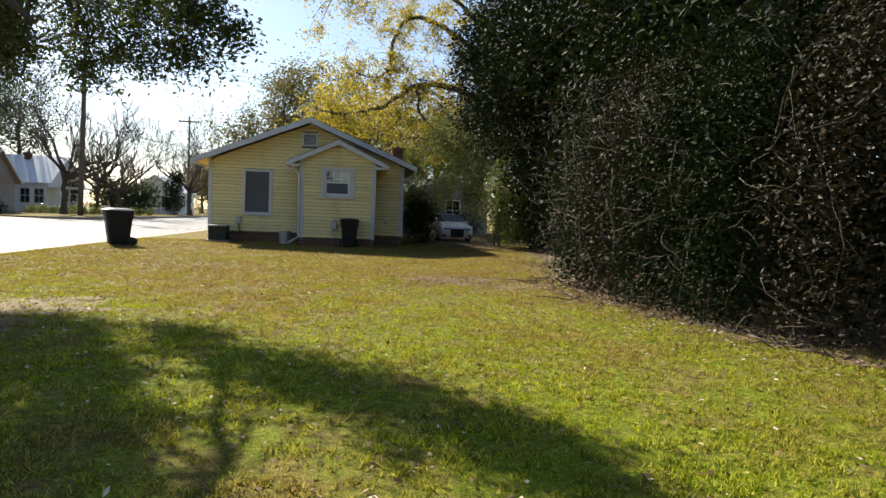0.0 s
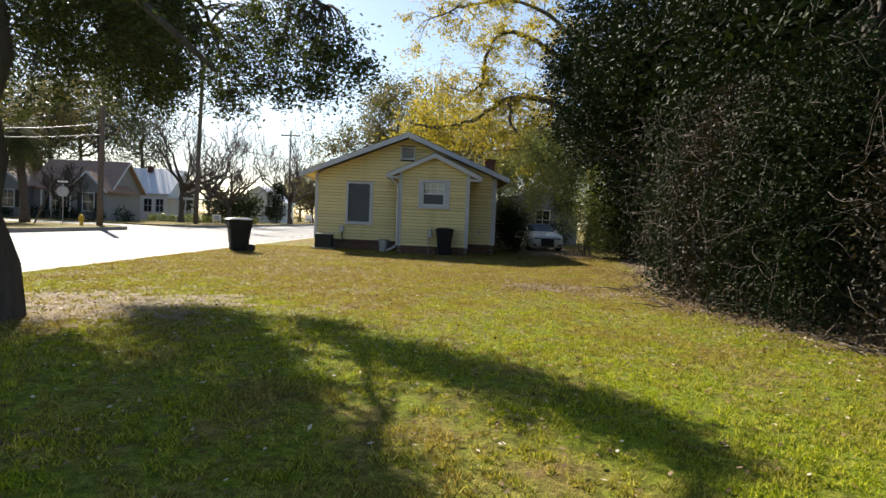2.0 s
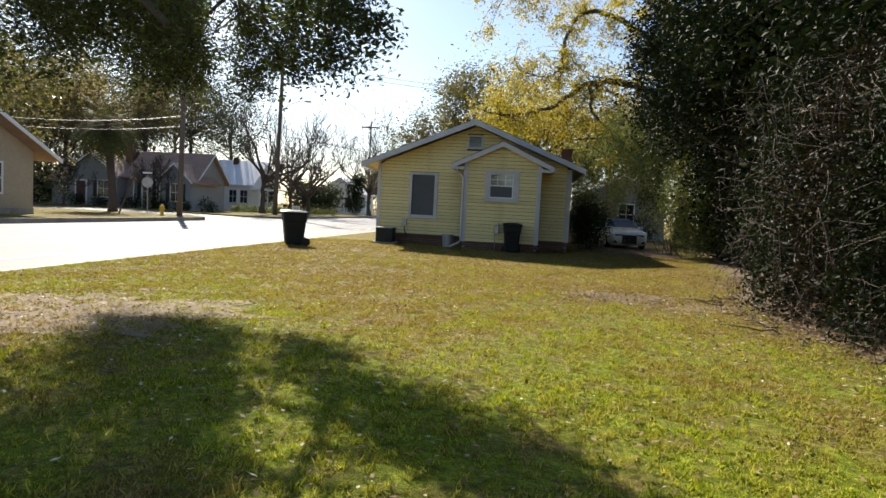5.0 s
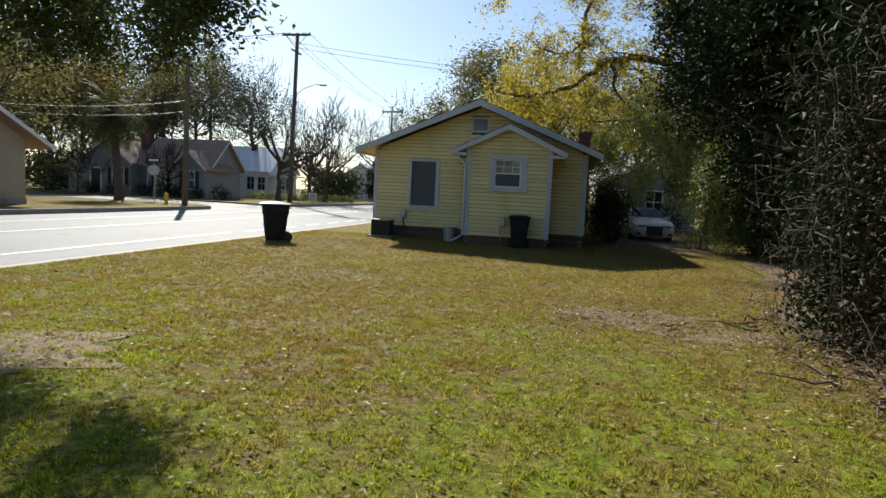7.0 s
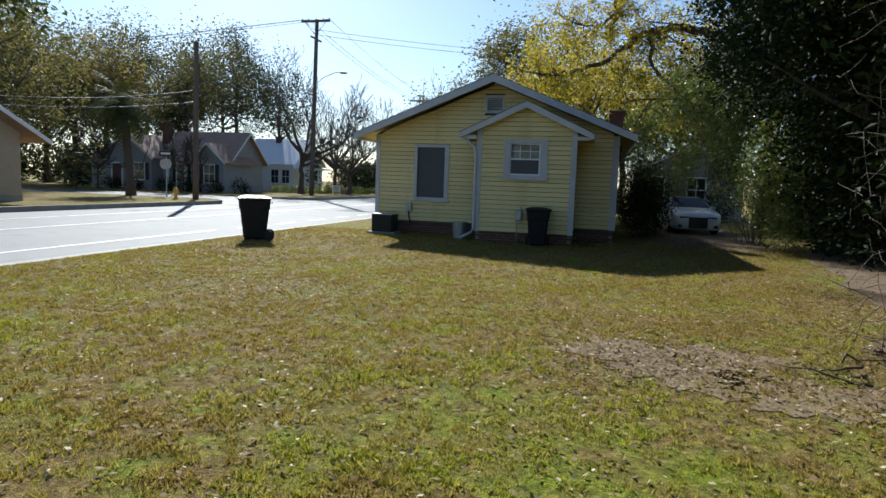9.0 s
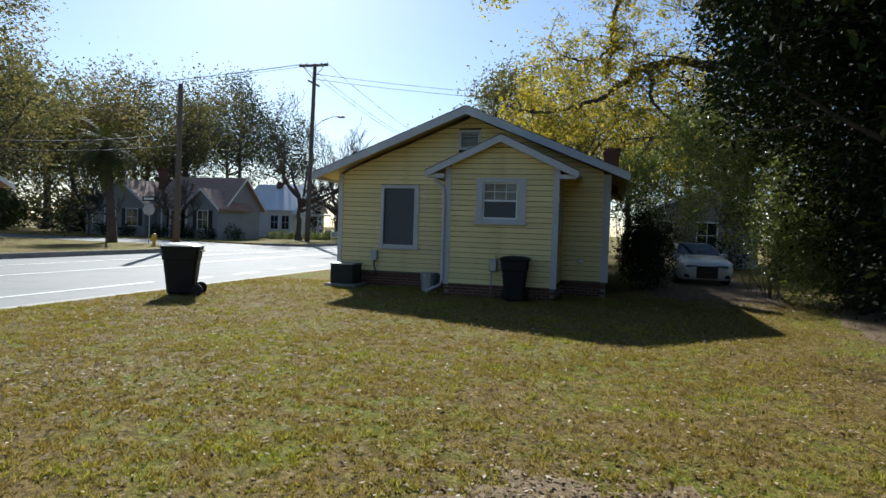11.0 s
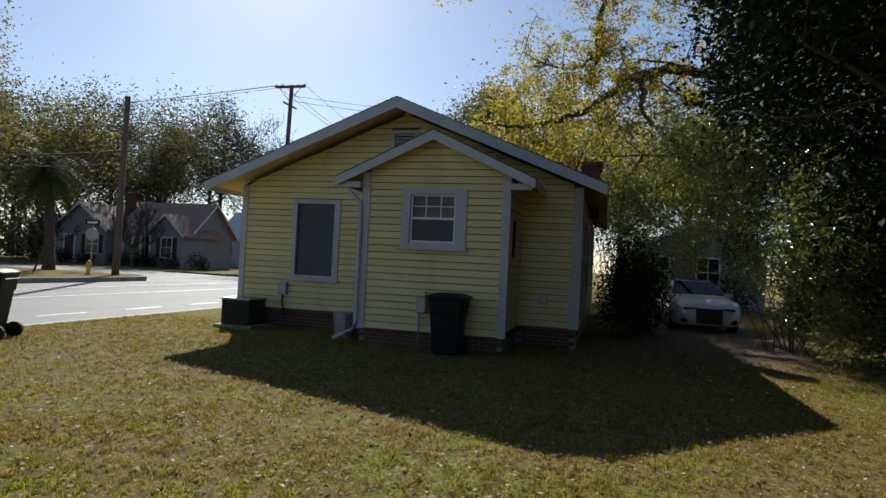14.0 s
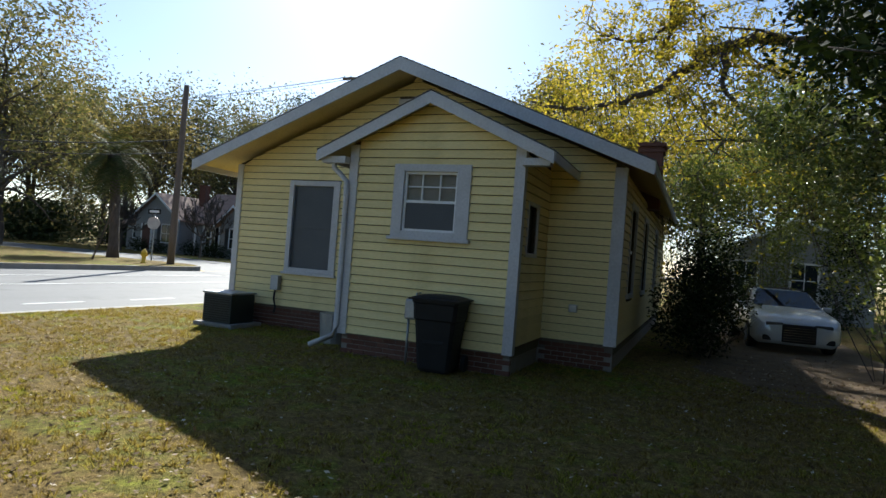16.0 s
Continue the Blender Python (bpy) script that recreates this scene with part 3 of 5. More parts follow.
def window_front(name, y, outer, inner, label, grid):
    x0, x1, z0, z1 = [a + b for a, b in zip(outer, (-RIDGE, -RIDGE, 0, 0))]
    a0, a1, c0, c1 = [a + b for a, b in zip(inner, (-RIDGE, -RIDGE, 0, 0))]
    y -= 30
    mid = (c0 + c1) / 2
    w = part(name, boxes((x0, a0, y - 0.05, y + 0.12, z0, z1), (a1, x1, y - 0.05, y + 0.12, z0, z1), (a0, a1, y - 0.05, y + 0.12, c1, z1), (a0, a1, y - 0.05, y + 0.12, z0, c0), bevel=0.006), M_TRIM, house, label)
    part("sill", boxes((x0 - 0.04, x1 + 0.04, y - 0.09, y + 0.02, z0 - 0.05, z0 + 0.0), bevel=0.006), M_TRIM, w)
    part("sash", boxes((a0, a0 + 0.035, y, y + 0.04, c0, c1), (a1 - 0.035, a1, y, y + 0.04, c0, c1), (a0, a1, y + 0.001, y + 0.041, c1 - 0.035, c1), (a0, a1, y + 0.001, y + 0.041, c0, c0 + 0.035), (a0, a1, y - 0.004, y + 0.045, mid - 0.02, mid + 0.02)), M_SASH if grid else M_SCREEN, w)
    if grid:
        for i in (1, 2):
            xm = a0 + (a1 - a0) * i / 3
            part("muntin", boxes((xm - 0.01, xm + 0.01, y + 0.005, y + 0.03, mid, c1)), M_SASH, w)
        part("muntin", boxes((a0, a1, y + 0.006, y + 0.029, (mid + c1) / 2 - 0.01, (mid + c1) / 2 + 0.01)), M_SASH, w)
        part("insect_screen", boxes((a0 + 0.03, a1 - 0.03, y + 0.012, y + 0.016, c0 + 0.03, mid - 0.02)), M_SCREEN, w)
        part("roller_shade", boxes((a0 + 0.03, a1 - 0.03, y + 0.08, y + 0.085, mid - 0.05, c1)), M_SHADE, w)
        part("pane", boxes((a0 + 0.03, a1 - 0.03, y + 0.03, y + 0.034, mid, c1 - 0.03)), M_PANE, w).visible_shadow = False
    else:
        part("insect_screen", boxes((a0 + 0.03, a1 - 0.03, y + 0.012, y + 0.016, c0 + 0.03, c1 - 0.03)), M_SCREEN, w)
    return w


M_PANE = bpy.data.materials.new("clear_pane")
tree_, b_ = nodes_of(M_PANE)
b_.inputs["Transmission Weight"].default_value, b_.inputs["Roughness"].default_value = 1.0, 0.02
window_front("window", HY0, W1, (-6.60, -5.70, 1.18, 2.77), "tall screened window in a grey-white frame", False)
window_front("window", BY0, W2, (-3.42, -2.56, 1.95, 2.84), "small six-over-one sash window", True)
w = hpart("window", boxes((BX1 - 0.02, BX1 + 0.03, 23.14, 23.2, 1.69, 2.51), (BX1 - 0.02, BX1 + 0.03, 23.75, 23.81, 1.69, 2.51), (BX1 - 0.02, BX1 + 0.03, 23.2, 23.75, 1.69, 1.75), (BX1 - 0.02, BX1 + 0.03, 23.2, 23.75, 2.45, 2.51)), M_TRIM)
hpart("pane", boxes((BX1 - 0.06, BX1 - 0.05, 23.2, 23.75, 1.75, 2.45)), M_GLASS, "", w)
for a, b, c, d in SIDE_WINS:
    w = hpart("window", boxes((HX1 - 0.02, HX1 + 0.04, a - 0.1, a, c - 0.08, d + 0.1), (HX1 - 0.02, HX1 + 0.04, b, b + 0.1, c - 0.08, d + 0.1), (HX1 - 0.02, HX1 + 0.04, a, b, d, d + 0.1), (HX1 - 0.02, HX1 + 0.05, a, b, c - 0.08, c)), M_TRIM)
    hpart("pane", boxes((HX1 - 0.06, HX1 - 0.05, a, b, c, d)), M_GLASS, "", w)
    hpart("sash", boxes((HX1 - 0.055, HX1 - 0.02, a, b, (c + d) / 2 - 0.025, (c + d) / 2 + 0.025)), M_SASH, "", w)
v_ = hpart("gable_vent", boxes((VENT[0], VENT[0] + 0.07, HY0 - 0.04, HY0 + 0.1, VENT[2], VENT[3]), (VENT[1] - 0.07, VENT[1], HY0 - 0.04, HY0 + 0.1, VENT[2], VENT[3]), (VENT[0] + 0.07, VENT[1] - 0.07, HY0 - 0.04, HY0 + 0.1, VENT[3] - 0.07, VENT[3]), (VENT[0] + 0.07, VENT[1] - 0.07, HY0 - 0.04, HY0 + 0.1, VENT[2], VENT[2] + 0.06)), M_TRIM, "louvred attic vent in a grey-white frame")
for i in range(6):
    bm = bmesh.new()
    z = VENT[2] + 0.075 + i * 0.068
    prism(bm, [(HY0 - 0.03, z), (HY0 + 0.05, z + 0.05), (HY0 + 0.05, z + 0.062), (HY0 - 0.03, z + 0.012)], "x", VENT[0] + 0.07, VENT[1] - 0.07)
    hpart("slat", bm, M_TRIM, "", v_)

# chimney
ch = hpart("chimney", boxes((-0.62, -0.14, 28.7, 29.2, 3.0, 4.38), (-0.66, -0.10, 28.66, 29.24, 4.26, 4.32), (-0.68, -0.08, 28.64, 29.26, 4.38, 4.46)), M_BRICK, "red brick chimney")

# downspout, vents, meter
pts = [(-4.62, 22.72, 3.0), (-4.62, 22.74, 2.86), (-4.52, 22.76, 2.78), (-4.40, 22.775, 2.66), (-4.385, 22.775, 2.4), (-4.385, 22.775, 0.42), (-4.42, 22.74, 0.26), (-4.75, 22.62, 0.09)]
v, f = tubes([([Vector(p) + Vector((-RIDGE, -30, 0)) for p in pts], [0.042] * len(pts))], 8)
mesh_part("downspout", v, f, M_TRIM, house, "white metal downspout", smooth=True)
hpart("gutter", boxes((-4.88, -4.80, 22.6, 24.4, 2.98, 3.07)), M_TRIM)
hpart("dryer_vent", boxes((-1.13, -1.0, HY0 - 0.10, HY0 - 0.02, 0.88, 1.0), bevel=0.01), M_METAL)
m_ = hpart("electric_box", boxes((-6.92, -6.74, HY0 - 0.14, HY0 - 0.02, 0.72, 1.0), bevel=0.012), M_METAL, "grey disconnect box with conduit")
v, f = tubes([([Vector(p) + Vector((-RIDGE, -30, 0)) for p in ((-6.82, 24.4, 0.72), (-6.82, 24.38, 0.55), (-6.74, 24.34, 0.4), (-6.7, 24.25, 0.3))], [0.02] * 4)], 6)
mesh_part("conduit", v, f, M_BLACK, m_, smooth=True)
g_ = hpart("gas_meter", boxes((-3.16, -2.98, BY0 - 0.24, BY0 - 0.05, 0.66, 0.96), bevel=0.03), M_METAL, "grey gas meter with pipes")
v, f = tubes([([Vector(p) + Vector((-RIDGE, -30, 0)) for p in ((-3.12, 22.7, 0.0), (-3.12, 22.7, 0.7))], [0.018] * 2), ([Vector(p) + Vector((-RIDGE, -30, 0)) for p in ((-3.02, 22.7, 0.9), (-3.02, 22.72, 1.04), (-3.02, 22.84, 1.04))], [0.018] * 3)], 6)
mesh_part("pipe", v, f, M_METAL, g_, smooth=True)

# ---- air conditioner, bins ----
ac = thing("air_conditioner", (-7.45, 23.88, 0), "dark square outdoor air-conditioning unit on a pad", "air conditioner")
part("pad", boxes((-0.45, 0.45, -0.42, 0.42, 0, 0.07)), M_KERB, ac)
part("body", boxes((-0.33, 0.33, -0.33, 0.33, 0.07, 0.60), bevel=0.02), M_DARKGREEN, ac)
for i in range(11):
    part("slat", boxes((-0.30, 0.30, -0.345, -0.333, 0.12 + i * 0.042, 0.138 + i * 0.042)), M_BLACK, ac)
part("top", boxes((-0.35, 0.35, -0.35, 0.35, 0.60, 0.64), bevel=0.012), M_METAL, ac)


def wheelie_bin(at, label, turn, lidmat):
    t = thing("wheelie_bin", at, label, "trash bin", "wheelie bins")
    t.rotation_euler = (0, 0, radians(turn))
    bm = bmesh.new()
    lv = []
    for z, w, d in ((0.03, 0.23, 0.25), (0.08, 0.255, 0.28), (0.78, 0.315, 0.355), (0.80, 0.335, 0.375), (1.02, 0.35, 0.39), (1.04, 0.365, 0.41), (1.08, 0.365, 0.41)):
        ring = []
        for sx, sy in ((-1, -1), (1, -1), (1, 1), (-1, 1)):
            c = 0.05
            for ox, oy in (((c * -sx), 0), (0, c * -sy)) if sx * sy < 0 else ((0, c * -sy), (c * -sx, 0)):
                ring.append(bm.verts.new((sx * w + ox, sy * d + oy, z)))
        lv.append(ring)
    for a, b in zip(lv, lv[1:]):
        for i in range(8):
            bm.faces.new((a[i], a[(i + 1) % 8], b[(i + 1) % 8], b[i]))
    bm.faces.new(lv[0][::-1])
    bm.faces.new(lv[-1])
    bmesh.ops.recalc_face_normals(bm, faces=bm.faces[:])
    body = part("body", bm, M_BLACK, t)
    part("grip_bar", boxes((-0.17, 0.17, -0.335, -0.30, 0.44, 0.50), bevel=0.01), M_BLACK, body)
    bm = bmesh.new()
    r = bmesh.ops.create_grid(bm, x_segments=10, y_segments=10, size=1.0)
    for v in r["verts"]:
        x, y = v.co.x, v.co.y
        v.co = (x * 0.40, y * 0.44 - 0.02, 1.10 + 0.06 * (1 - x ** 4) * (1 - y ** 4))
    bmesh.ops.solidify(bm, geom=bm.faces[:], thickness=0.022)
    part("lid", bm, lidmat, t, "dark domed lid")
    for s in (-1, 1):
        v, f = tubes([([(s * 0.30, 0.36, 0.13), (s * 0.365, 0.36, 0.13)], [0.13, 0.13])], 16)
        part_ = mesh_part("wheel", v, f, M_TYRE, t)
    v, f = tubes([([(-0.28, 0.43, 0.98), (0.28, 0.43, 0.98)], [0.018, 0.018])], 8)
    mesh_part("handle", v, f, M_BLACK, t)
    return t


wheelie_bin((-9.62, 19.75, 0.0), "black wheeled trash bin with a domed lid by the road", -62, M_BINLID)
wheelie_bin((-2.50, 22.42, 0.0), "dark wheeled trash bin standing against the house", 4, M_BLACK).scale = (0.9, 0.8, 0.93)
v, f = tubes([([(-4.95, 23.6, 0), (-4.95, 23.6, 0.5)], [0.2, 0.24])], 14)
pail = thing("pail", (0, 0, 0), "small grey-blue plastic pail beside the downspout", "bucket")
mesh_part("body", v, f, M_METAL, pail)

# ---- parked car ----


def car(at, turn, label):
    c = thing("parked_car", at, label, "car")
    c.rotation_euler = (0, 0, radians(turn))
    # stations along the length: y, half width low, half width belt, sill z, belt z, roof z, half width roof
    st = [(-2.44, 0.60, 0.62, 0.30, 0.62, 0.62, 0.55), (-2.38, 0.80, 0.80, 0.22, 0.70, 0.71, 0.70), (-2.15, 0.90, 0.90, 0.18, 0.80, 0.84, 0.76), (-1.6, 0.93, 0.92, 0.18, 0.88, 0.93, 0.78), (-0.95, 0.93, 0.93, 0.18, 0.93, 1.00, 0.80),
          (-0.05, 0.93, 0.93, 0.18, 0.95, 1.42, 0.60), (0.5, 0.93, 0.93, 0.18, 0.96, 1.46, 0.60), (1.2, 0.93, 0.92, 0.18, 0.98, 1.40, 0.58), (1.9, 0.93, 0.91, 0.20, 1.00, 1.08, 0.72), (2.35, 0.88, 0.86, 0.25, 0.97, 1.00, 0.70), (2.45, 0.75, 0.75, 0.35, 0.85, 0.86, 0.62)]
    bm = bmesh.new()
    rings = []
    for y, wl, wb, z0, zb, zr, wr in st:
        half = [(wl * 0.85, z0), (wl, z0 + 0.12), (wb * 1.01, (z0 + zb) / 2 + 0.08), (wb * 0.97, zb), (wr + 0.02 + (zr - zb) * 0.05, zr - 0.04 if zr - zb > 0.1 else zr - 0.01), (wr * 0.6, zr + 0.015)]
        ring = [bm.verts.new((x, y, z)) for x, z in half] + [bm.verts.new((-x, y, z)) for x, z in half[::-1]]
        rings.append(ring)
    n = 12
    for a, b in zip(rings, rings[1:]):
        for i in range(n):
            bm.faces.new((a[i], a[(i + 1) % n], b[(i + 1) % n], b[i]))
    bm.faces.new(rings[0])
    bm.faces.new(rings[-1][::-1])
    bmesh.ops.recalc_face_normals(bm, faces=bm.faces[:])
    for fc in bm.faces:
        fc.smooth = True
    body = part("body", bm, M_CAR, c)
    body.modifiers.new("edges", "BEVEL").width = 0.02
    bm = bmesh.new()
    bm.faces.new([bm.verts.new(p) for p in ((-0.76, -0.92, 1.03), (0.76, -0.92, 1.03), (0.58, -0.10, 1.425), (-0.58, -0.10, 1.425))])
    bmesh.ops.solidify(bm, geom=bm.faces[:], thickness=0.012)
    part("windscreen", bm, M_GLASS, c, "dark reflecting windscreen")
    for s in (-1, 1):
        bm = bmesh.new()
        bm.faces.new([bm.verts.new(p) for p in ((s * 0.915, -0.72, 0.99), (s * 0.915, 1.55, 1.03), (s * 0.69, 1.05, 1.37), (s * 0.68, 0.0, 1.385))])
        bmesh.ops.solidify(bm, geom=bm.faces[:], thickness=0.012)
        part("side_window", bm, M_GLASS, c)
        part("headlight", boxes((s * 0.50 - 0.19, s * 0.50 + 0.19, -2.425, -2.33, 0.60, 0.705), bevel=0.03), M_LAMPGLASS, c, "clear headlight")
        part("air_intake", boxes((s * 0.60 - 0.14, s * 0.60 + 0.14, -2.43, -2.36, 0.28, 0.40), bevel=0.02), M_BLACK, c)
        part("mirror", boxes((s * 0.97 - 0.10, s * 0.97 + 0.10, -0.62, -0.48, 0.96, 1.08), bevel=0.03), M_CAR, c)
        part("roof_rail", boxes((s * 0.56 - 0.012, s * 0.56 + 0.012, 0.1, 1.1, 1.44, 1.475), bevel=0.006), M_BLACK, c)
        for y in (-1.45, 1.45):
            v, f = tubes([([(s * 0.72, y, 0.33), (s * 0.74, y, 0.33), (s * 0.92, y, 0.33), (s * 0.945, y, 0.33)], [0.30, 0.33, 0.33, 0.30])], 24)
            w = mesh_part("wheel", v, f, M_TYRE, c)
            v, f = tubes([([(s * 0.93, y, 0.33), (s * 0.955, y, 0.33)], [0.23, 0.21])], 20)
            mesh_part("rim", v, f, M_CHROME, w)
            for k in range(5):
                a = k * 2 * math.pi / 5
                v, f = tubes([([(s * 0.957, y, 0.33), (s * 0.957, y + 0.2 * math.cos(a), 0.33 + 0.2 * math.sin(a))], [0.022, 0.028])], 5)
                mesh_part("spoke", v, f, M_METAL, w)
    g = part("grille", boxes((-0.36, 0.36, -2.455, -2.40, 0.26, 0.68), bevel=0.04), M_BLACK, c, "large dark grille")
    for k in range(6):
        part("bar", boxes((-0.32, 0.32, -2.462, -2.45, 0.31 + k * 0.058, 0.318 + k * 0.058)), M_CHROME, g)
    part("sunroof", boxes((-0.42, 0.42, 0.1, 0.9, 1.468, 1.482), bevel=0.004), M_GLASS, c)
    return c


car((2.78, 33.1, 0.0), 4, "silver sedan parked nose-out on the leafy driveway")

# ---- houses across the road and behind ----


def small_window(parent, x0, x1, y, z0, z1, shutters=False):
    w = part("window", boxes((x0 - 0.09, x0, y - 0.05, y + 0.03, z0 - 0.09, z1 + 0.09), (x1, x1 + 0.09, y - 0.05, y + 0.03, z0 - 0.09, z1 + 0.09), (x0, x1, y - 0.05, y + 0.03, z1, z1 + 0.09), (x0, x1, y - 0.07, y + 0.03, z0 - 0.09, z0), (x0, x1, y - 0.03, y + 0.02, (z0 + z1) / 2 - 0.025, (z0 + z1) / 2 + 0.025), ((x0 + x1) / 2 - 0.02, (x0 + x1) / 2 + 0.02, y - 0.028, y + 0.02, z0, z1)), M_SASH, parent)
    part("pane", boxes((x0, x1, y - 0.02, y + 0.01, z0, z1)), M_GLASS, w)
    if shutters:
        for a in (x0 - 0.50, x1 + 0.12):
            part("shutter", boxes((a, a + 0.38, y - 0.05, y - 0.005, z0 - 0.05, z1 + 0.05)), M_SHUTTER, parent, "dark louvred shutter")


def gable_block(parent, x0, x1, y0, y1, eave, rise, axis, wall, roof, over=0.45, base=0.0):
    """A block with a gabled roof; axis 'y': the gable faces the lawn side; 'x': it faces the road side."""
    bm = bmesh.new()
    if axis == "y":
        m = (x0 + x1) / 2
        prism(bm, [(x0, base), (x1, base), (x1, eave), (m, eave + rise), (x0, eave)], "y", y0, y1)
    else:
        m = (y0 + y1) / 2
        prism(bm, [(y0, base), (y1, base), (y1, eave), (m, eave + rise), (y0, eave)], "x", x0, x1)
    part("wall", bm, wall, parent)
    h = (x1 - x0) / 2 if axis == "y" else (y1 - y0) / 2
    drop = over * rise / h
    for s in (-1, 1):
        bm = bmesh.new()
        e = m + s * (h + over)
        prism(bm, [(m, eave + rise + 0.02), (e, eave - drop + 0.02), (e, eave - drop + 0.16), (m, eave + rise + 0.16)], axis, (y0 if axis == "y" else x0) - over, (y1 if axis == "y" else x1) + over)
        part("roof", bm, roof, parent)
        for end in ((y0 - over, y0 - over - 0.04) if axis == "y" else (x1 + over, x1 + over + 0.04),):
            bm = bmesh.new()
            prism(bm, [(m, eave + rise - 0.06), (e, eave - drop - 0.06), (e, eave - drop + 0.14), (m, eave + rise + 0.14)], axis, *end)
            part("barge_board", bm, M_SASH, parent)


gh = thing("grey_cottage", (-40, 57, 0.14), "grey cottage with brown shingle roof and dark shutters", "house")
gable_block(gh, -6.8, -1.6, -1.0, 5.0, 3.2, 2.0, "y", M_GREYWALL, M_FARROOF)
gable_block(gh, -1.6, 5.6, 0.6, 6.6, 3.1, 2.6, "x", M_GREYWALL, M_FARROOF)
gable_block(gh, 2.9, 5.9, -0.8, 4.0, 3.0, 1.4, "y", M_GREYWALL, M_FARROOF)
gable_block(gh, -10.2, -6.8, 1.0, 6.0, 2.6, 1.4, "x", M_GREYWALL, M_FARROOF)
small_window(gh, -3.6, -2.4, -1.0, 1.0, 2.5, True)
small_window(gh, -9.3, -7.8, 1.0, 1.2, 2.3)
small_window(gh, 0.0, 1.0, 0.6, 0.9, 2.5, True)
small_window(gh, 1.6, 2.3, 0.6, 0.9, 2.5, True)
small_window(gh, 3.9, 4.9, -0.8, 0.9, 2.5, True)
d = part("door", boxes((-5.9, -4.9, -1.05, -0.98, 0.25, 2.4)), M_DARKDOOR, gh, "dark red front door")
part("door_frame", boxes((-6.05, -5.9, -1.08, -0.97, 0.2, 2.55), (-4.9, -4.75, -1.08, -0.97, 0.2, 2.55), (-5.9, -4.9, -1.08, -0.97, 2.4, 2.55)), M_SASH, d)
for i in range(4):
    part("porch_post", boxes((-0.1 + i * 0.9, 0.02 + i * 0.9, -0.75, -0.63, 0, 2.7)), M_SASH, gh)
part("porch_roof", boxes((-0.3, 2.85, -1.0, 0.6, 2.7, 2.85)), M_FARROOF, gh)
part("chimney", boxes((-3.3, -2.6, 2.8, 3.4, 4.6, 6.6), (-3.38, -2.52, 2.72, 3.48, 6.45, 6.55)), M_BRICK, gh)

wh = thing("white_cottage", (-37.6, 72, 0.14), "white cottage with a tin roof whitened for sun glare", "house")
gable_block(wh, -4.2, 2.4, 0, 8, 3.3, 2.9, "x", M_WHITEWALL, M_TINROOF, 0.4)
for x in (-3.2, -0.4, 1.0):
    small_window(wh, x, x + 0.9, 0, 1.0, 2.5)
part("chimney", boxes((-1.6, -1.0, 3.2, 3.8, 4.6, 6.6)), M_BRICK, wh)
part("porch_roof", boxes((2.5, 6.3, -1.2, 1.8, 2.6, 2.78)), M_TINROOF, wh)
for i in range(4):
    part("porch_post", boxes((2.7 + i * 1.1, 2.8 + i * 1.1, -1.1, -1.0, 0, 2.6)), M_WHITEWALL, wh)
wh2 = thing("white_cottage", (-31.5, 96, 0.14), "distant white cottage with a tin roof", "house")
gable_block(wh2, -3.5, 3.5, 0, 8, 3.3, 2.3, "y", M_WHITEWALL, M_TINROOF, 0.4)
small_window(wh2, -2.2, -1.2, 0, 1.0, 2.5)
small_window(wh2, 1.0, 2.0, 0, 1.0, 2.5)

lh = thing("tan_house", (-33, 23, 0.14), "tan house with a front gable facing the road", "house")
gable_block(lh, -6, 5.8, -6.2, 6.0, 3.2, 3.1, "x", M_TANWALL, M_FARROOF, 0.9)
w = part("window", boxes((5.8, 5.86, 2.6, 2.7, 0.95, 2.55), (5.8, 5.86, 4.0, 4.1, 0.95, 2.55), (5.8, 5.86, 2.7, 4.0, 2.45, 2.55), (5.8, 5.87, 2.7, 4.0, 0.95, 1.05), (5.8, 5.85, 2.7, 4.0, 1.72, 1.78)), M_SASH, lh)
part("pane", boxes((5.79, 5.82, 2.7, 4.0, 1.05, 2.45)), M_GLASS, w)
part("foundation", boxes((-6.02, 5.84, -6.22, 6.02, 0, 0.3)), M_KERB, lh)

bg = thing("grey_house_behind", (3.0, 46, 0), "shaded grey clapboard house at the end of the driveway", "house")
gable_block(bg, -1.2, 4.8, 0, 8, 3.0, 1.5, "y", M_GREYWALL, M_SHINGLE, 0.4)
small_window(bg, -0.7, 0.2, 0, 1.1, 2.5)
small_window(bg, 1.6, 2.6, 0, 1.1, 2.5)
sh = thing("shed", (13.5, 12.5, 0), "low shed with a blue-grey tin roof behind the thicket", "shed")
gable_block(sh, -3.5, 3.5, 0, 7, 1.9, 0.9, "x", M_FENCE, M_METAL, 0.3)

# ---- poles, wires, street furniture ----


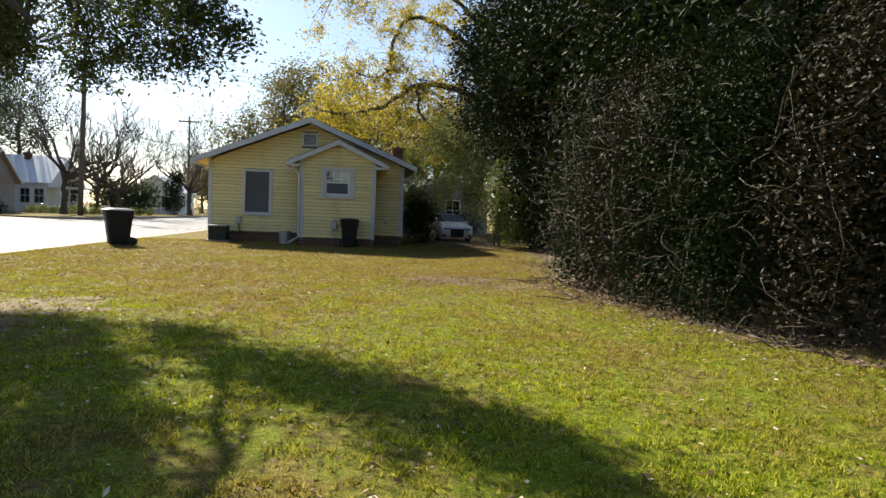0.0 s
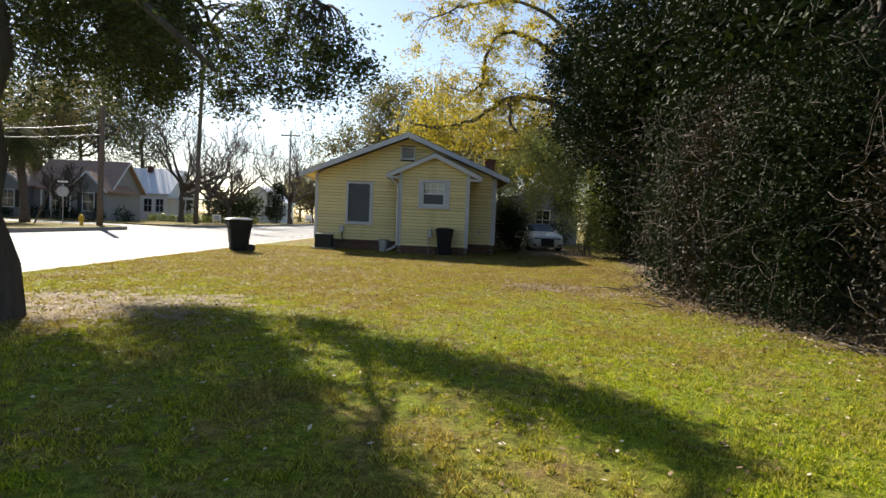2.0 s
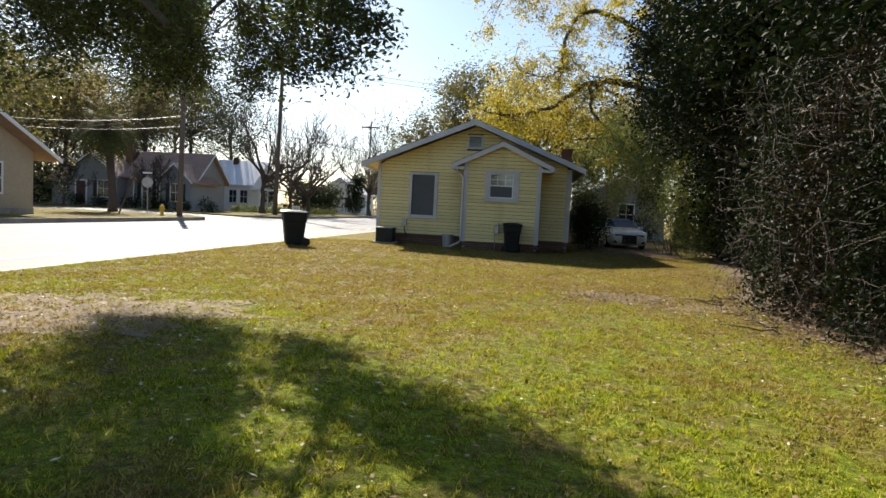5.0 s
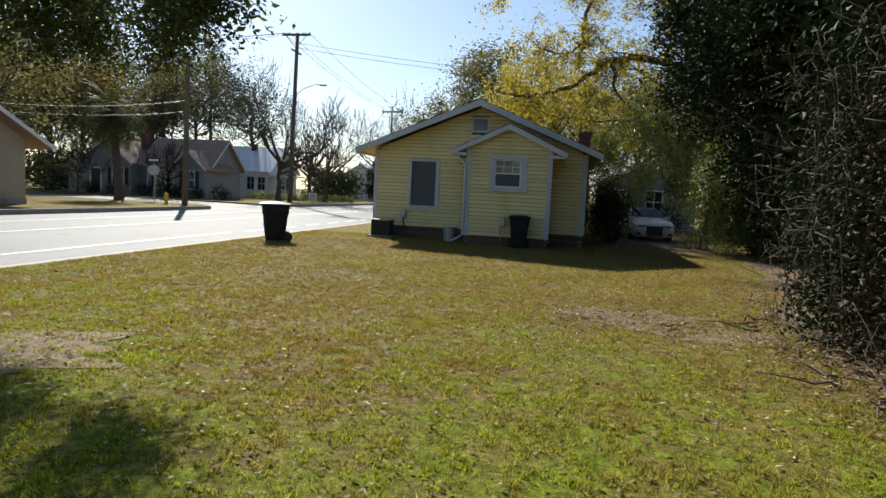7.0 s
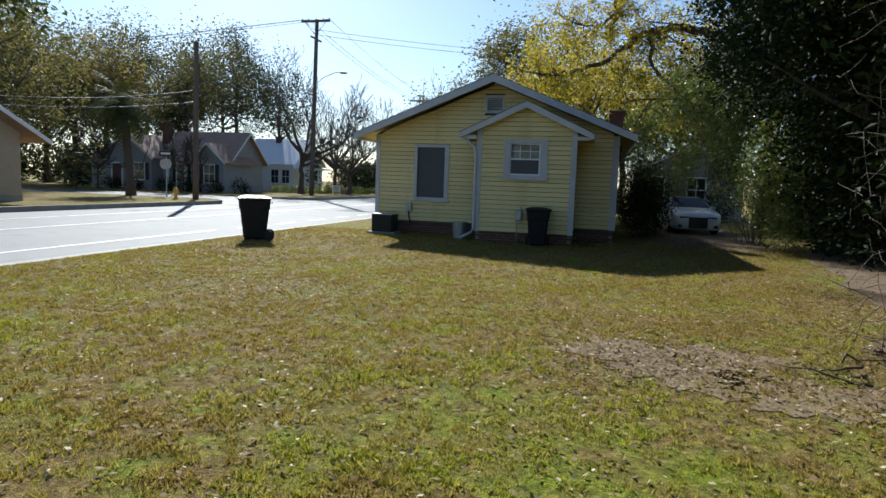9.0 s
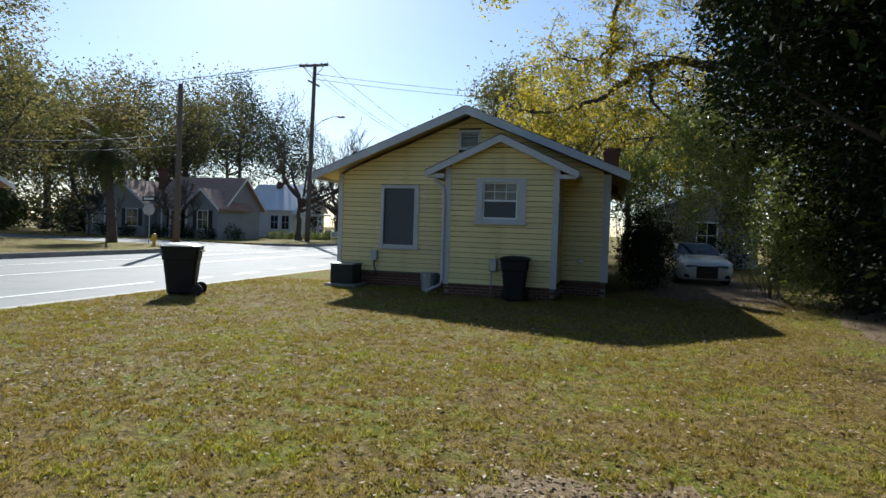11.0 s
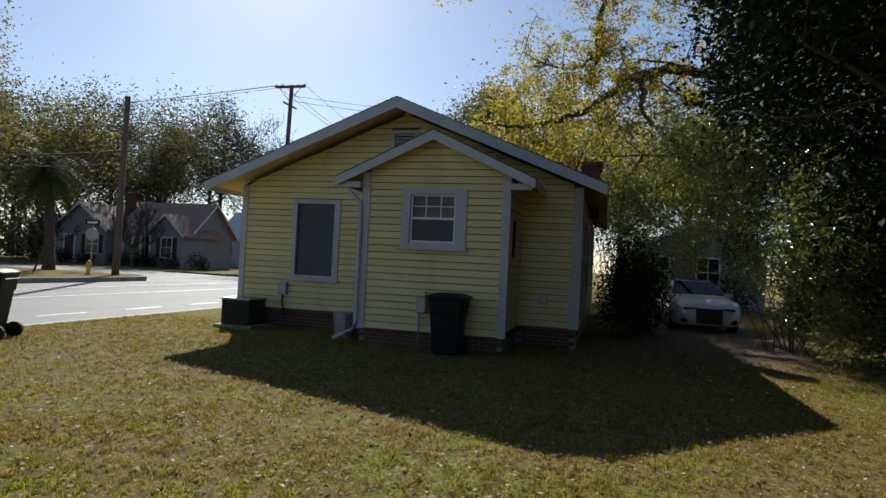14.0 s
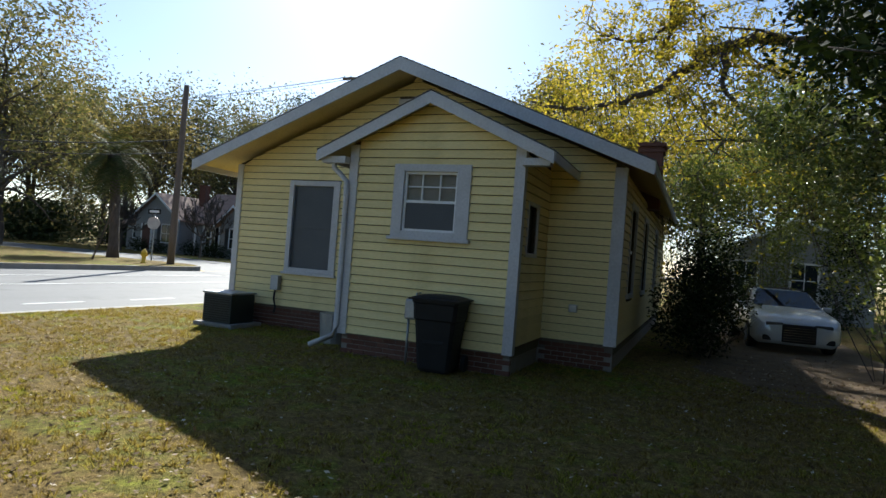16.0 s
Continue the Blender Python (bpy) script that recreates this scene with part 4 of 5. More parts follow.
def utility_pole(at, h, label, arm=None, lean=(0, 0), r=0.16):
    t = thing("utility_pole", at, label, "utility pole", "utility poles")
    v, f = tubes([([(lean[0] * k / 6, lean[1] * k / 6, h * k / 6 - 0.3 * (k == 0)) for k in range(7)], [r * (1 - 0.05 * k) for k in range(7)])], 10)
    mesh_part("pole", v, f, M_POLE, t, smooth=True)
    if arm:
        for z in arm:
            a = part("crossarm", boxes((lean[0] - 1.4, lean[0] + 1.4, lean[1] - 0.34, lean[1] - 0.18, z - 0.11, z + 0.09), bevel=0.01), M_POLE, t)
            for x in (-1.3, -0.7, 0.7, 1.3):
                v, f = tubes([([(lean[0] + x, lean[1] - 0.18, z + 0.07), (lean[0] + x, lean[1] - 0.18, z + 0.16), (lean[0] + x, lean[1] - 0.18, z + 0.26)], [0.04, 0.07, 0.03])], 8)
                mesh_part("insulator", v, f, M_METAL, a)
    return t


p1 = utility_pole((-26.7, 59, 0.14), 16.0, "tall wooden utility pole with a crossarm and street light", (15.8, ), (0.35, 0), 0.23)
v, f = tubes([([(0.25, 0, 10.2), (1.2, 0, 10.9), (2.2, 0, 11.25), (2.9, 0, 11.25)], [0.035] * 4)], 6)
mesh_part("lamp_arm", v, f, M_METAL, p1, smooth=True)
part("lamp_head", boxes((2.75, 3.35, -0.14, 0.14, 11.13, 11.3), bevel=0.04), M_METAL, p1, "grey street lamp head")
for s in (-1, 1):
    v, f = tubes([([(0.3, -0.18, 14.6), (0.3 + s * 1.0, -0.18, 15.7)], [0.03, 0.03])], 5)
    mesh_part("brace", v, f, M_POLE, p1)
part("side_arm", boxes((0.22, 0.34, -1.1, 1.1, 14.2, 14.33), bevel=0.01), M_POLE, p1)
p2 = utility_pole((-25.5, 39.8, 0.14), 9.7, "plain dark wooden utility pole by the kerb", None, (0.12, 0), 0.2)
p3 = utility_pole((-25.8, 92, 0.14), 14.0, "distant wooden utility pole", (13.2, ), (0, 0))


def wire(a, b, sag, r=0.018, name="power_line"):
    ts = np.linspace(0, 1, 17)
    p = [(np.array(a) * (1 - t) + np.array(b) * t) - np.array([0, 0, sag * 4 * t * (1 - t)]) for t in ts]
    v, f = tubes([(p, [r] * 17)], 5)
    tagged(mesh_part(name, v, f, M_CABLE), "thin dark overhead power line", "cable", "overhead lines")


for dx in (-1.3, -0.7, 1.3):
    wire((-26.35 + dx, 58.8, 16.1), (-25.8 + dx, 91.8, 13.6), 0.5)
    wire((-26.35 + dx, 58.8, 16.1), (-125, 68 + dx, 15.4), 1.2)
for dz in (0.0, 0.45):
    wire((-26.35, 58.8, 15.2 - dz), (14, 64, 13.0 - dz), 0.8)
wire((-25.4, 39.8, 7.6), (-26.4, 59, 9.0), 0.3, 0.022)
wire((-25.4, 39.8, 6.9), (-26.4, 59, 8.4), 0.3, 0.02)
wire((-25.4, 39.8, 8.2), (-60, 36, 10.0), 0.5, 0.014)
wire((-25.4, 39.8, 6.9), (-34, 24, 5.4), 0.8, 0.03)
wire((-25.4, 39.8, 6.2), (-34, 26, 5.0), 0.6, 0.022)
wire((-26.4, 59, 9.0), (-25.8, 92, 8.4), 0.4, 0.022)
wire((-26.4, 59, 8.0), (4, 44, 5.0), 0.6, 0.016)
wire((-26.4, 59, 8.9), (-6, 31, 4.2), 0.8, 0.022)

hy = thing("fire_hydrant", (-25.9, 38.4, 0.14), "yellow fire hydrant on the corner lawn", "fire hydrant")
v, f = tubes([([(0, 0, z) for z in (0, 0.06, 0.06, 0.5, 0.52, 0.58, 0.6, 0.68, 0.74)], [0.16, 0.16, 0.11, 0.11, 0.15, 0.15, 0.12, 0.10, 0.03])], 14)
mesh_part("barrel", v, f, M_HYDRANT, hy, smooth=True)
for s in (-1, 1):
    v, f = tubes([([(s * 0.08, 0, 0.42), (s * 0.2, 0, 0.42)], [0.055, 0.06])], 10)
    mesh_part("outlet", v, f, M_HYDRANT, hy)
lp = thing("leaning_post", (-28.2, 37.2, 0.14), "thin pale post leaning on the corner lawn", "post")
v, f = tubes([([(0, 0, -0.1), (1.15, 0.2, 2.9)], [0.05, 0.045])], 7)
mesh_part("post", v, f, M_TWIG, lp)
sg = thing("street_sign", (-29.3, 42.0, 0.14), "street corner sign with a black and white arrow plate", "traffic sign")
v, f = tubes([([(0, 0, -0.1), (0, 0, 3.1)], [0.035, 0.035])], 7)
mesh_part("post", v, f, M_METAL, sg)
bm = bmesh.new()
bmesh.ops.create_cone(bm, cap_ends=True, segments=8, radius1=0.4, radius2=0.4, depth=0.02, matrix=pose(0, -0.05, 2.2, 90, 0, 22.5))
part("octagon_plate", bm, M_METAL, sg, "back of an octagonal sign")
pl = part("arrow_plate", boxes((-0.5, 0.5, -0.06, -0.04, 2.75, 3.05)), M_BLACK, sg)
part("arrow", boxes((-0.38, 0.38, -0.066, -0.061, 2.83, 2.97)), M_SIGN, pl)
for x, y, w_, lab in ((-27.2, 66, 0.9, "low white yard sign on the lawn"), (-26.2, 108, 1.2, "white signboard on two posts")):
    ys = thing("yard_sign", (x, y, 0.14), lab, "sign", "yard signs")
    part("board", boxes((-w_ / 2, w_ / 2, -0.03, 0.03, 0.35, 0.95 if w_ < 1 else 1.5), bevel=0.006), M_SIGN, ys)
    for s in (-1, 1):
        part("post", boxes((s * w_ * 0.42 - 0.04, s * w_ * 0.42 + 0.04, 0.03, 0.08, 0, 1.0)), M_SIGN, ys)
    for i in range(2):
        part("lettering", boxes((-w_ * 0.35, w_ * 0.35, -0.036, -0.031, 0.5 + i * 0.2, 0.58 + i * 0.2)), M_SHUTTER, ys, "unreadable dark lettering")

# ---- hedge and shrubs across the road ----
for i in range(13):
    r = 0.55 + 0.12 * math.sin(i * 2.1)
    shrub("clipped_bush", (-33.5 + i * 0.75, 64.5 + i * 0.5, 0.14), "low clipped green bush in a row before the cottages", 300 + i, [(0, 0, 0.35, r), (0.2, 0.1, 0.5, r * 0.7)], 420, 0.16, M_HEDGELEAF, 6, group="clipped bushes")
for i, (x, y, r) in enumerate(((-45.5, 55.2, 0.9), (-42.8, 55.0, 0.8), (-40.2, 56.0, 0.9), (-38.3, 56.0, 1.0), (-36.8, 55.4, 0.9), (-34.2, 54.8, 0.8), (-32.0, 55.5, 0.9), (-50, 55.5, 1.2), (-30.6, 71, 0.9), (-27.8, 74, 1.0))):
    shrub("foundation_shrub", (x, y, 0.14), "dark rounded shrub against the cottage wall", 330 + i, [(0, 0, r * 0.6, r), (0.5, 0, r * 0.5, r * 0.7)], 700, 0.18, M_DARKLEAF, 8, group="foundation shrubs")

# ---- palms ----


def palm(at, h, lean, seed, label):
    rng = np.random.default_rng(seed)
    t = thing("palm_tree", at, label, "palm tree", "palms")
    pts = [np.array([lean[0] * (k / 8) ** 1.5, lean[1] * (k / 8), h * k / 8 - 0.1]) for k in range(9)]
    v, f = tubes([(pts, [0.38, 0.30] + [0.27] * 5 + [0.32, 0.36])], 10)
    mesh_part("trunk", v, f, M_BARK, t, smooth=True)
    top = pts[-1]
    V, F = [], []
    for k in range(150):
        a = k * 2.39996
        el = rng.uniform(-0.75, 1.3)
        d = np.array([math.cos(a) * math.cos(el), math.sin(a) * math.cos(el), math.sin(el)])
        L = rng.uniform(2.4, 3.4)
        side = np.cross(d, [0, 0, 1.0])
        side /= np.linalg.norm(side) + 1e-6
        p = top.copy()
        for j in range(14):
            d = d + np.array([0, 0, -0.13])
            d /= np.linalg.norm(d)
            p = p + d * L / 14
            w = 0.52 * math.sin(math.pi * (j + 1.5) / 16)
            for s in (-1, 1):
                tip = p + side * s * w + d * 0.22 + np.array([0, 0, -0.12 * w])
                o = len(V)
                V += [p - d * 0.03, p + d * 0.045, tip]
                F.append((o, o + 1, o + 2))
    mesh_part("fronds", np.array(V), F, M_PALM, t)
    return t


palm((-31.3, 43.0 - 2.0, 0.14), 6.2, (-0.9, 0.3), 5, "date palm with a leaning trunk on the corner lawn")
palm((-41.5, 38.0, 0.14), 5.6, (0.3, 0.2), 9, "bushy palm on the corner lawn")

# ---- trees ----
# big oak whose boughs hang over the start of the walk
OAK = (-7.9, 5.25, 0)


def over_lawn(x, y, z):
    """Free of the lawn strip that lies in the sun beside the oak's shadow."""
    gx, gy = x + 0.8 * z, y - 1.32 * z
    return z > 2.7 + 0.3 * math.sin(x * 2.3 + y * 1.7) and gx < -3.1 - 0.44 * (gy - 1.9) and gy < 5.6 + 0.4 * math.sin(gx * 2.7)


oak = tree("live_oak", OAK, "large live oak with drooping leafy boughs beside the road", 11, 5.4, 0.36, 3.0, 18, 3, 40000, 0.085, M_OAKLEAF, lean=(-0.02, 0.03, 1), spread=0.8, lift=-0.03, cluster=0.16, limb_r=0.3, kids=(3, 4), low=0.7, reach=(1.55, 1.25, 1.5, 1.2, 1.45), keep=over_lawn,
           limb_ways=[(1, 0.22, -0.05), (1, -0.05, 0.1), (0.85, 0.55, 0.0), (0.5, 0.9, 0.05), (1, 0.3, 0.4), (0.0, 1, 0.2), (-1, 0.2, 0.4), (-0.3, -1, 0.4), (0.3, 0.1, 1), (0.9, 0.1, 0.75), (0.7, 0.6, 0.5), (-0.5, 0.8, 0.3), (0.0, 1, 0.6), (-0.2, 1, 0.35), (0.2, 1, 0.9), (-0.5, 0.7, 0.7), (0.3, 1, 0.45), (0.1, 1, 0.25)])


def hanging_boughs(parent, base, limbs, sprays, leaf_size, leaf_mat, seed):
    """Crooked limbs with drooping sprays of leaves; a spray is (centre, radius, leaves)."""
    rng = np.random.default_rng(seed)
    lines = []
    joints = []
    for pts, r0, r1 in limbs:
        p = np.array(pts, float) - np.array(base)
        u = np.linspace(0, len(p) - 1, 4 * len(p))
        q = np.stack([np.interp(u, range(len(p)), p[:, k]) for k in range(3)], 1)
        q[1:-1] = (q[:-2] + 2 * q[1:-1] + q[2:]) / 4 + rng.normal(size=(len(q) - 2, 3)) * 0.035
        v, f = tubes([(q, np.linspace(r0, r1, len(q)))], 8)
        mesh_part("limb", v, f, M_BARK, parent, smooth=True)
        joints.extend(q[3:])
    joints = np.array(joints)
    leaves = []
    for c, r, n in sprays:
        c = np.array(c, float) - np.array(base)
        a = joints[np.argmin(((joints - c) ** 2).sum(1) + rng.uniform(0, 0.6, len(joints)))]
        ts = np.linspace(0, 1, 8)[:, None]
        mid = (a + c) / 2 + np.array([0, 0, 0.35 * np.linalg.norm(c - a)]) + rng.normal(size=3) * 0.15
        lines.append(((1 - ts) ** 2 * a + 2 * ts * (1 - ts) * mid + ts ** 2 * c, np.linspace(0.022, 0.006, 8)))
        ends = []
        for _ in range(7):
            d = rng.normal(size=3)
            d[2] = d[2] * 0.7 - 0.55
            d /= np.linalg.norm(d)
            pts = c + d * r * np.linspace(0, 1.3, 5)[:, None] * rng.uniform(0.6, 1.2) + rng.normal(size=(5, 3)) * 0.03
            lines.append((pts, np.linspace(0.006, 0.002, 5)))
            ends.extend(pts[1:])
        ends = np.array(ends)
        leaves.append(ends[rng.integers(0, len(ends), n)] + rng.normal(size=(n, 3)) * r * 0.24)
    v, f = tubes(lines, 3)
    tagged(mesh_part("twig_work", v, f, M_BARK, parent, smooth=True), kind="stuff")
    v, f = leaf_arrays(rng, np.concatenate(leaves), leaf_size, leaf_size * 0.45, 0.35)
    tagged(mesh_part("leaf_sprays", v, f, leaf_mat, parent), kind="stuff")


rng = np.random.default_rng(31)
sprays = []
for k in range(62):
    f, z = rng.uniform(0, 1), rng.uniform(3.1, 5.4)
    gx, gy = -4.0 + 2.9 * f + rng.normal() * 0.22, 5.4 - 3.4 * f + rng.normal() * 0.22
    sprays.append(((gx - 0.8 * z, gy + 1.32 * z, z), rng.uniform(0.24, 0.46), 250))
for k in range(170):
    gy, z = rng.uniform(0.6, 6.2), rng.uniform(3.3, 6.2)
    gx = -3.15 - 0.44 * (gy - 1.9) - rng.uniform(0, 1) ** 1.2 * (3.0 if gy < 4.4 else 1.4)
    sprays.append(((gx - 0.8 * z, gy + 1.32 * z, z), rng.uniform(0.28, 0.5), 260))
hanging_boughs(oak, OAK, [([(-7.9, 5.3, 4.3), (-7.2, 6.6, 5.4), (-6.2, 7.9, 5.6), (-5.2, 8.0, 5.0), (-4.5, 7.6, 4.4)], 0.12, 0.03), ([(-7.9, 5.3, 4.6), (-7.8, 7.4, 5.8), (-7.4, 9.2, 5.6), (-7.2, 10.8, 4.8)], 0.12, 0.03),
                          ([(-7.9, 5.3, 4.8), (-8.6, 7.2, 6.0), (-8.9, 9.2, 5.6), (-8.8, 10.6, 4.9)], 0.11, 0.03), ([(-7.9, 5.3, 3.9), (-7.3, 6.2, 4.9), (-6.6, 6.9, 4.7), (-6.2, 7.4, 4.0)], 0.09, 0.025)], sprays, 0.075, M_OAKLEAF, 32)
# evergreens whose near-black leaf colour carries the deep shade
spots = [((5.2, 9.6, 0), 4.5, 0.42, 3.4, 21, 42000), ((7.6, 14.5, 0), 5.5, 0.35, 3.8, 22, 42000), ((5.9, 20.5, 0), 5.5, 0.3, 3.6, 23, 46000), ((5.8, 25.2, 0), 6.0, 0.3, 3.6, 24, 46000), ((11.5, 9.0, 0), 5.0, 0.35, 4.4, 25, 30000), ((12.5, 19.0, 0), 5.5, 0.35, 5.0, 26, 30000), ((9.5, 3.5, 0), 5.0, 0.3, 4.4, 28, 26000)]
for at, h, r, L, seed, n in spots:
    tree("evergreen_tree", at, "evergreen tree, its leaves coloured near black for deep shade", seed, h + 3.0, r, L, 18, 2, n, 0.19, M_DARKLEAF, spread=0.8, lift=0.03, cluster=0.5, group="evergreens", low=0.3, limb_r=0.3, keep=lambda x, y, z: x > 1.75 + 0.15 * math.sin(z * 3 + y * 2) + 0.15 * max(0, y - 12) * (z < 3.8),
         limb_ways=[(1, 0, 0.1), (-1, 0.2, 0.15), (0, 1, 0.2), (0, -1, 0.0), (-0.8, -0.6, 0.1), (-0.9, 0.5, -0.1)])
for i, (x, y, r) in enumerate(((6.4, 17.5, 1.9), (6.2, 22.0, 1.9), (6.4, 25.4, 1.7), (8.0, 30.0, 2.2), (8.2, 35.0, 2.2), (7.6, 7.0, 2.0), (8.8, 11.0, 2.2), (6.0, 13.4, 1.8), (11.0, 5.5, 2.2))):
    shrub("evergreen_shrub", (x, y, 0), "tall evergreen shrub, its leaves coloured near black for deep shade", 230 + i, [(0, 0, 1.3, r), (0.3, 0.3, 3.2, r * 0.9), (0.5, -0.2, 4.8, r * 0.8)], 13000, 0.17, M_DARKLEAF, 30, "shrub", group="shade shrubs")
# laurel beside the car, its leaf colour paled to look sunlit
shrub("laurel_tree", (4.2, 27.0, 0), "tall laurel with green leaves coloured pale to look sunlit beside the driveway", 41, [(0.1, 0, 2.0, 0.9), (-0.8, 0.6, 3.6, 1.0), (-1.6, 1.6, 4.7, 1.1), (0.1, -1.0, 1.4, 1.1), (0.3, -1.5, 3.1, 1.3), (-2.2, 3.0, 5.2, 1.0), (0.0, 0.5, 4.6, 1.4), (-0.2, -2.4, 2.3, 1.1), (0.2, -2.6, 0.8, 0.8)], 26000, 0.10, M_HEDGELEAF, 26, "tree", root=0.15)
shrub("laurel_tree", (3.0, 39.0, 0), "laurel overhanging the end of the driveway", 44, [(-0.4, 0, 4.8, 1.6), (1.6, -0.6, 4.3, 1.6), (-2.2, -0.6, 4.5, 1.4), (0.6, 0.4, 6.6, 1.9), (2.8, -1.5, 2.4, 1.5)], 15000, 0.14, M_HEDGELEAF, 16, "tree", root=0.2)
for i, (x, y) in enumerate(((1.2, 42.6), (3.4, 43.2), (5.6, 42.2))):
    shrub("evergreen_shrub", (x, y, 0), "dark shrub before the shaded grey house", 250 + i, [(0, 0, 0.9, 1.2), (0.3, 0, 2.0 + 0.5 * i, 1.1), (0.6, 0, 3.6, 1.0)], 4500, 0.14, M_DARKLEAF if i != 1 else M_HEDGELEAF, 10, "shrub", group="shade shrubs")
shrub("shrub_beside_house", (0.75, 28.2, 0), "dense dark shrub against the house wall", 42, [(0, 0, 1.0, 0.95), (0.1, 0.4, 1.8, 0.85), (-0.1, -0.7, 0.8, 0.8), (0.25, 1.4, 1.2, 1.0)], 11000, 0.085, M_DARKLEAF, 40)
shrub("young_tree", (0.6, 33.5, 0), "leafy young tree with leaves coloured pale to look sunlit beside the driveway", 43, [(0, 0, 3.2, 1.1), (0.4, 0.3, 4.6, 1.0), (-0.2, -0.2, 4.2, 0.9), (0.5, 0.4, 2.3, 0.9), (-0.2, 1.2, 4.6, 0.8)], 5500, 0.12, M_HEDGELEAF, 40, "tree")
# spreading tree with the long bough and the yellow crowns
SPREADER = (6.6, 36.0, 0)
spreader = tree("spreading_oak", SPREADER, "spreading oak whose long crooked bough reaches over the house", 51, 8.0, 0.36, 7.6, 9, 2, 7000, 0.14, M_YELLOWLEAF, spread=0.8, lift=0.05, cluster=0.4,
     limb_ways=[(-1, -0.05, 0.02), (-1, 0.3, 0.35), (-0.7, -0.5, 0.6), (-0.9, 0.1, 0.7)], limb_r=0.28)
rng = np.random.default_rng(54)
long_bough = [(6.4, 36, 7.2), (5.0, 35.5, 8.2), (3.47, 35, 8.63), (1.86, 35, 8.85), (1.1, 35, 8.74), (0.45, 35, 8.5), (0.0, 35, 8.05), (-0.8, 35, 7.45), (-1.9, 35, 7.05), (-2.9, 35, 6.85), (-3.8, 35, 6.9), (-4.8, 35, 7.15)]
high_bough = [(6.6, 36, 7.6), (5.6, 35.4, 9.6), (4.6, 35, 10.7), (2.6, 35, 12.1), (0.9, 35, 12.6), (0.2, 35, 12.4), (-0.6, 35, 10.9), (-0.5, 35, 9.4), (-0.7, 35, 8.8)]
side_bough = [(1.0, 35, 8.7), (1.1, 34.4, 7.9), (1.0, 34, 7.2), (1.6, 33.8, 6.4), (2.3, 33.6, 5.8)]
top_bough = [(6.6, 36, 7.8), (5.0, 34, 11.0), (3.2, 32, 12.4), (1.0, 30.5, 12.8), (-1.5, 29.5, 12.2), (-3.6, 29, 11.2)]
fork_bough = [(-0.4, 35, 9.6), (-1.2, 35, 9.0), (-2.2, 35, 9.1), (-3.2, 35, 9.7)]
sprays = []
for b, n, fall in ((long_bough, 80, 0.5), (high_bough, 90, 0.8), (side_bough, 16, 0.5), (top_bough, 80, 0.4), (fork_bough, 34, 0.3)):
    p = np.array(b)
    for k in range(n):
        u = rng.uniform(1.5 if len(b) > 5 else 0.5, len(b) - 0.9)
        c = [np.interp(u, range(len(b)), p[:, q]) for q in range(3)]
        sprays.append(((c[0] + rng.normal() * 0.8, c[1] + rng.normal() * 0.8, c[2] + rng.normal() * 0.75 - fall * rng.uniform(-0.6, 0.9)), rng.uniform(0.3, 0.6), 80))
hanging_boughs(spreader, SPREADER, [(long_bough, 0.23, 0.04), (high_bough, 0.22, 0.05), (side_bough, 0.12, 0.03), (top_bough, 0.16, 0.03), (fork_bough, 0.07, 0.02)], sprays, 0.15, M_YELLOWLEAF, 55)
tree("yellowing_tree", (-3.2, 41.5, 0), "tree with yellow autumn leaves behind the house", 52, 5.0, 0.25, 3.8, 12, 2, 9000, 0.20, M_YELLOWLEAF, spread=0.75, lift=0.15, cluster=0.5)
tree("yellowing_tree", (0.8, 50, 0), "tree with thinning yellow leaves behind the house", 53, 6.0, 0.25, 4.4, 10, 2, 8000, 0.22, M_YELLOWLEAF, spread=0.75, lift=0.2, cluster=0.6)
tree("green_tree", (-6.8, 50.5, 0), "tall green tree behind the house", 54, 7.0, 0.3, 4.2, 12, 2, 22000, 0.26, M_FARLEAF, spread=0.7, lift=0.2, cluster=0.6)
for i, (x, y) in enumerate(((5, 56), (11, 48), (16, 40), (-2, 62), (9, 62))):
    tree("background_tree", (x, y, 0), "tall tree with thinning mixed green and brown leaves", 60 + i, 7.0, 0.3, 5.0, 12, 2, 6500, 0.36, M_FARLEAF, spread=0.75, lift=0.1, cluster=0.8, group="background trees")
# bare trees across the road
for i, (x, y, h, L) in enumerate(((-30.2, 64, 4.5, 6.4), (-26.6, 68, 2.8, 4.4), (-24.6, 88, 4.5, 6.0), (-32.5, 78, 4.0, 5.0), (-44.5, 52.6, 2.2, 2.2), (-36.5, 53.4, 1.8, 1.8), (-30, 110, 5, 6))):
    tree("bare_tree", (x, y, 0.1), "leafless grey tree with fine upright twigs", 80 + i, h, 0.28 if h > 2.6 else 0.1, L, 9, 3, 0, 0.1, M_FARLEAF, spread=0.55, lift=0.35, group="bare trees", kids=(3, 4), limb_r=0.62)
shrub("cedar", (-26.2, 86, 0.1), "dark upright evergreen across the road", 95, [(0, 0, 1.8, 1.6), (0, 0, 3.8, 1.4), (0.4, 0, 5.2, 0.9)], 5000, 0.26, M_DARKLEAF, 20, "tree")
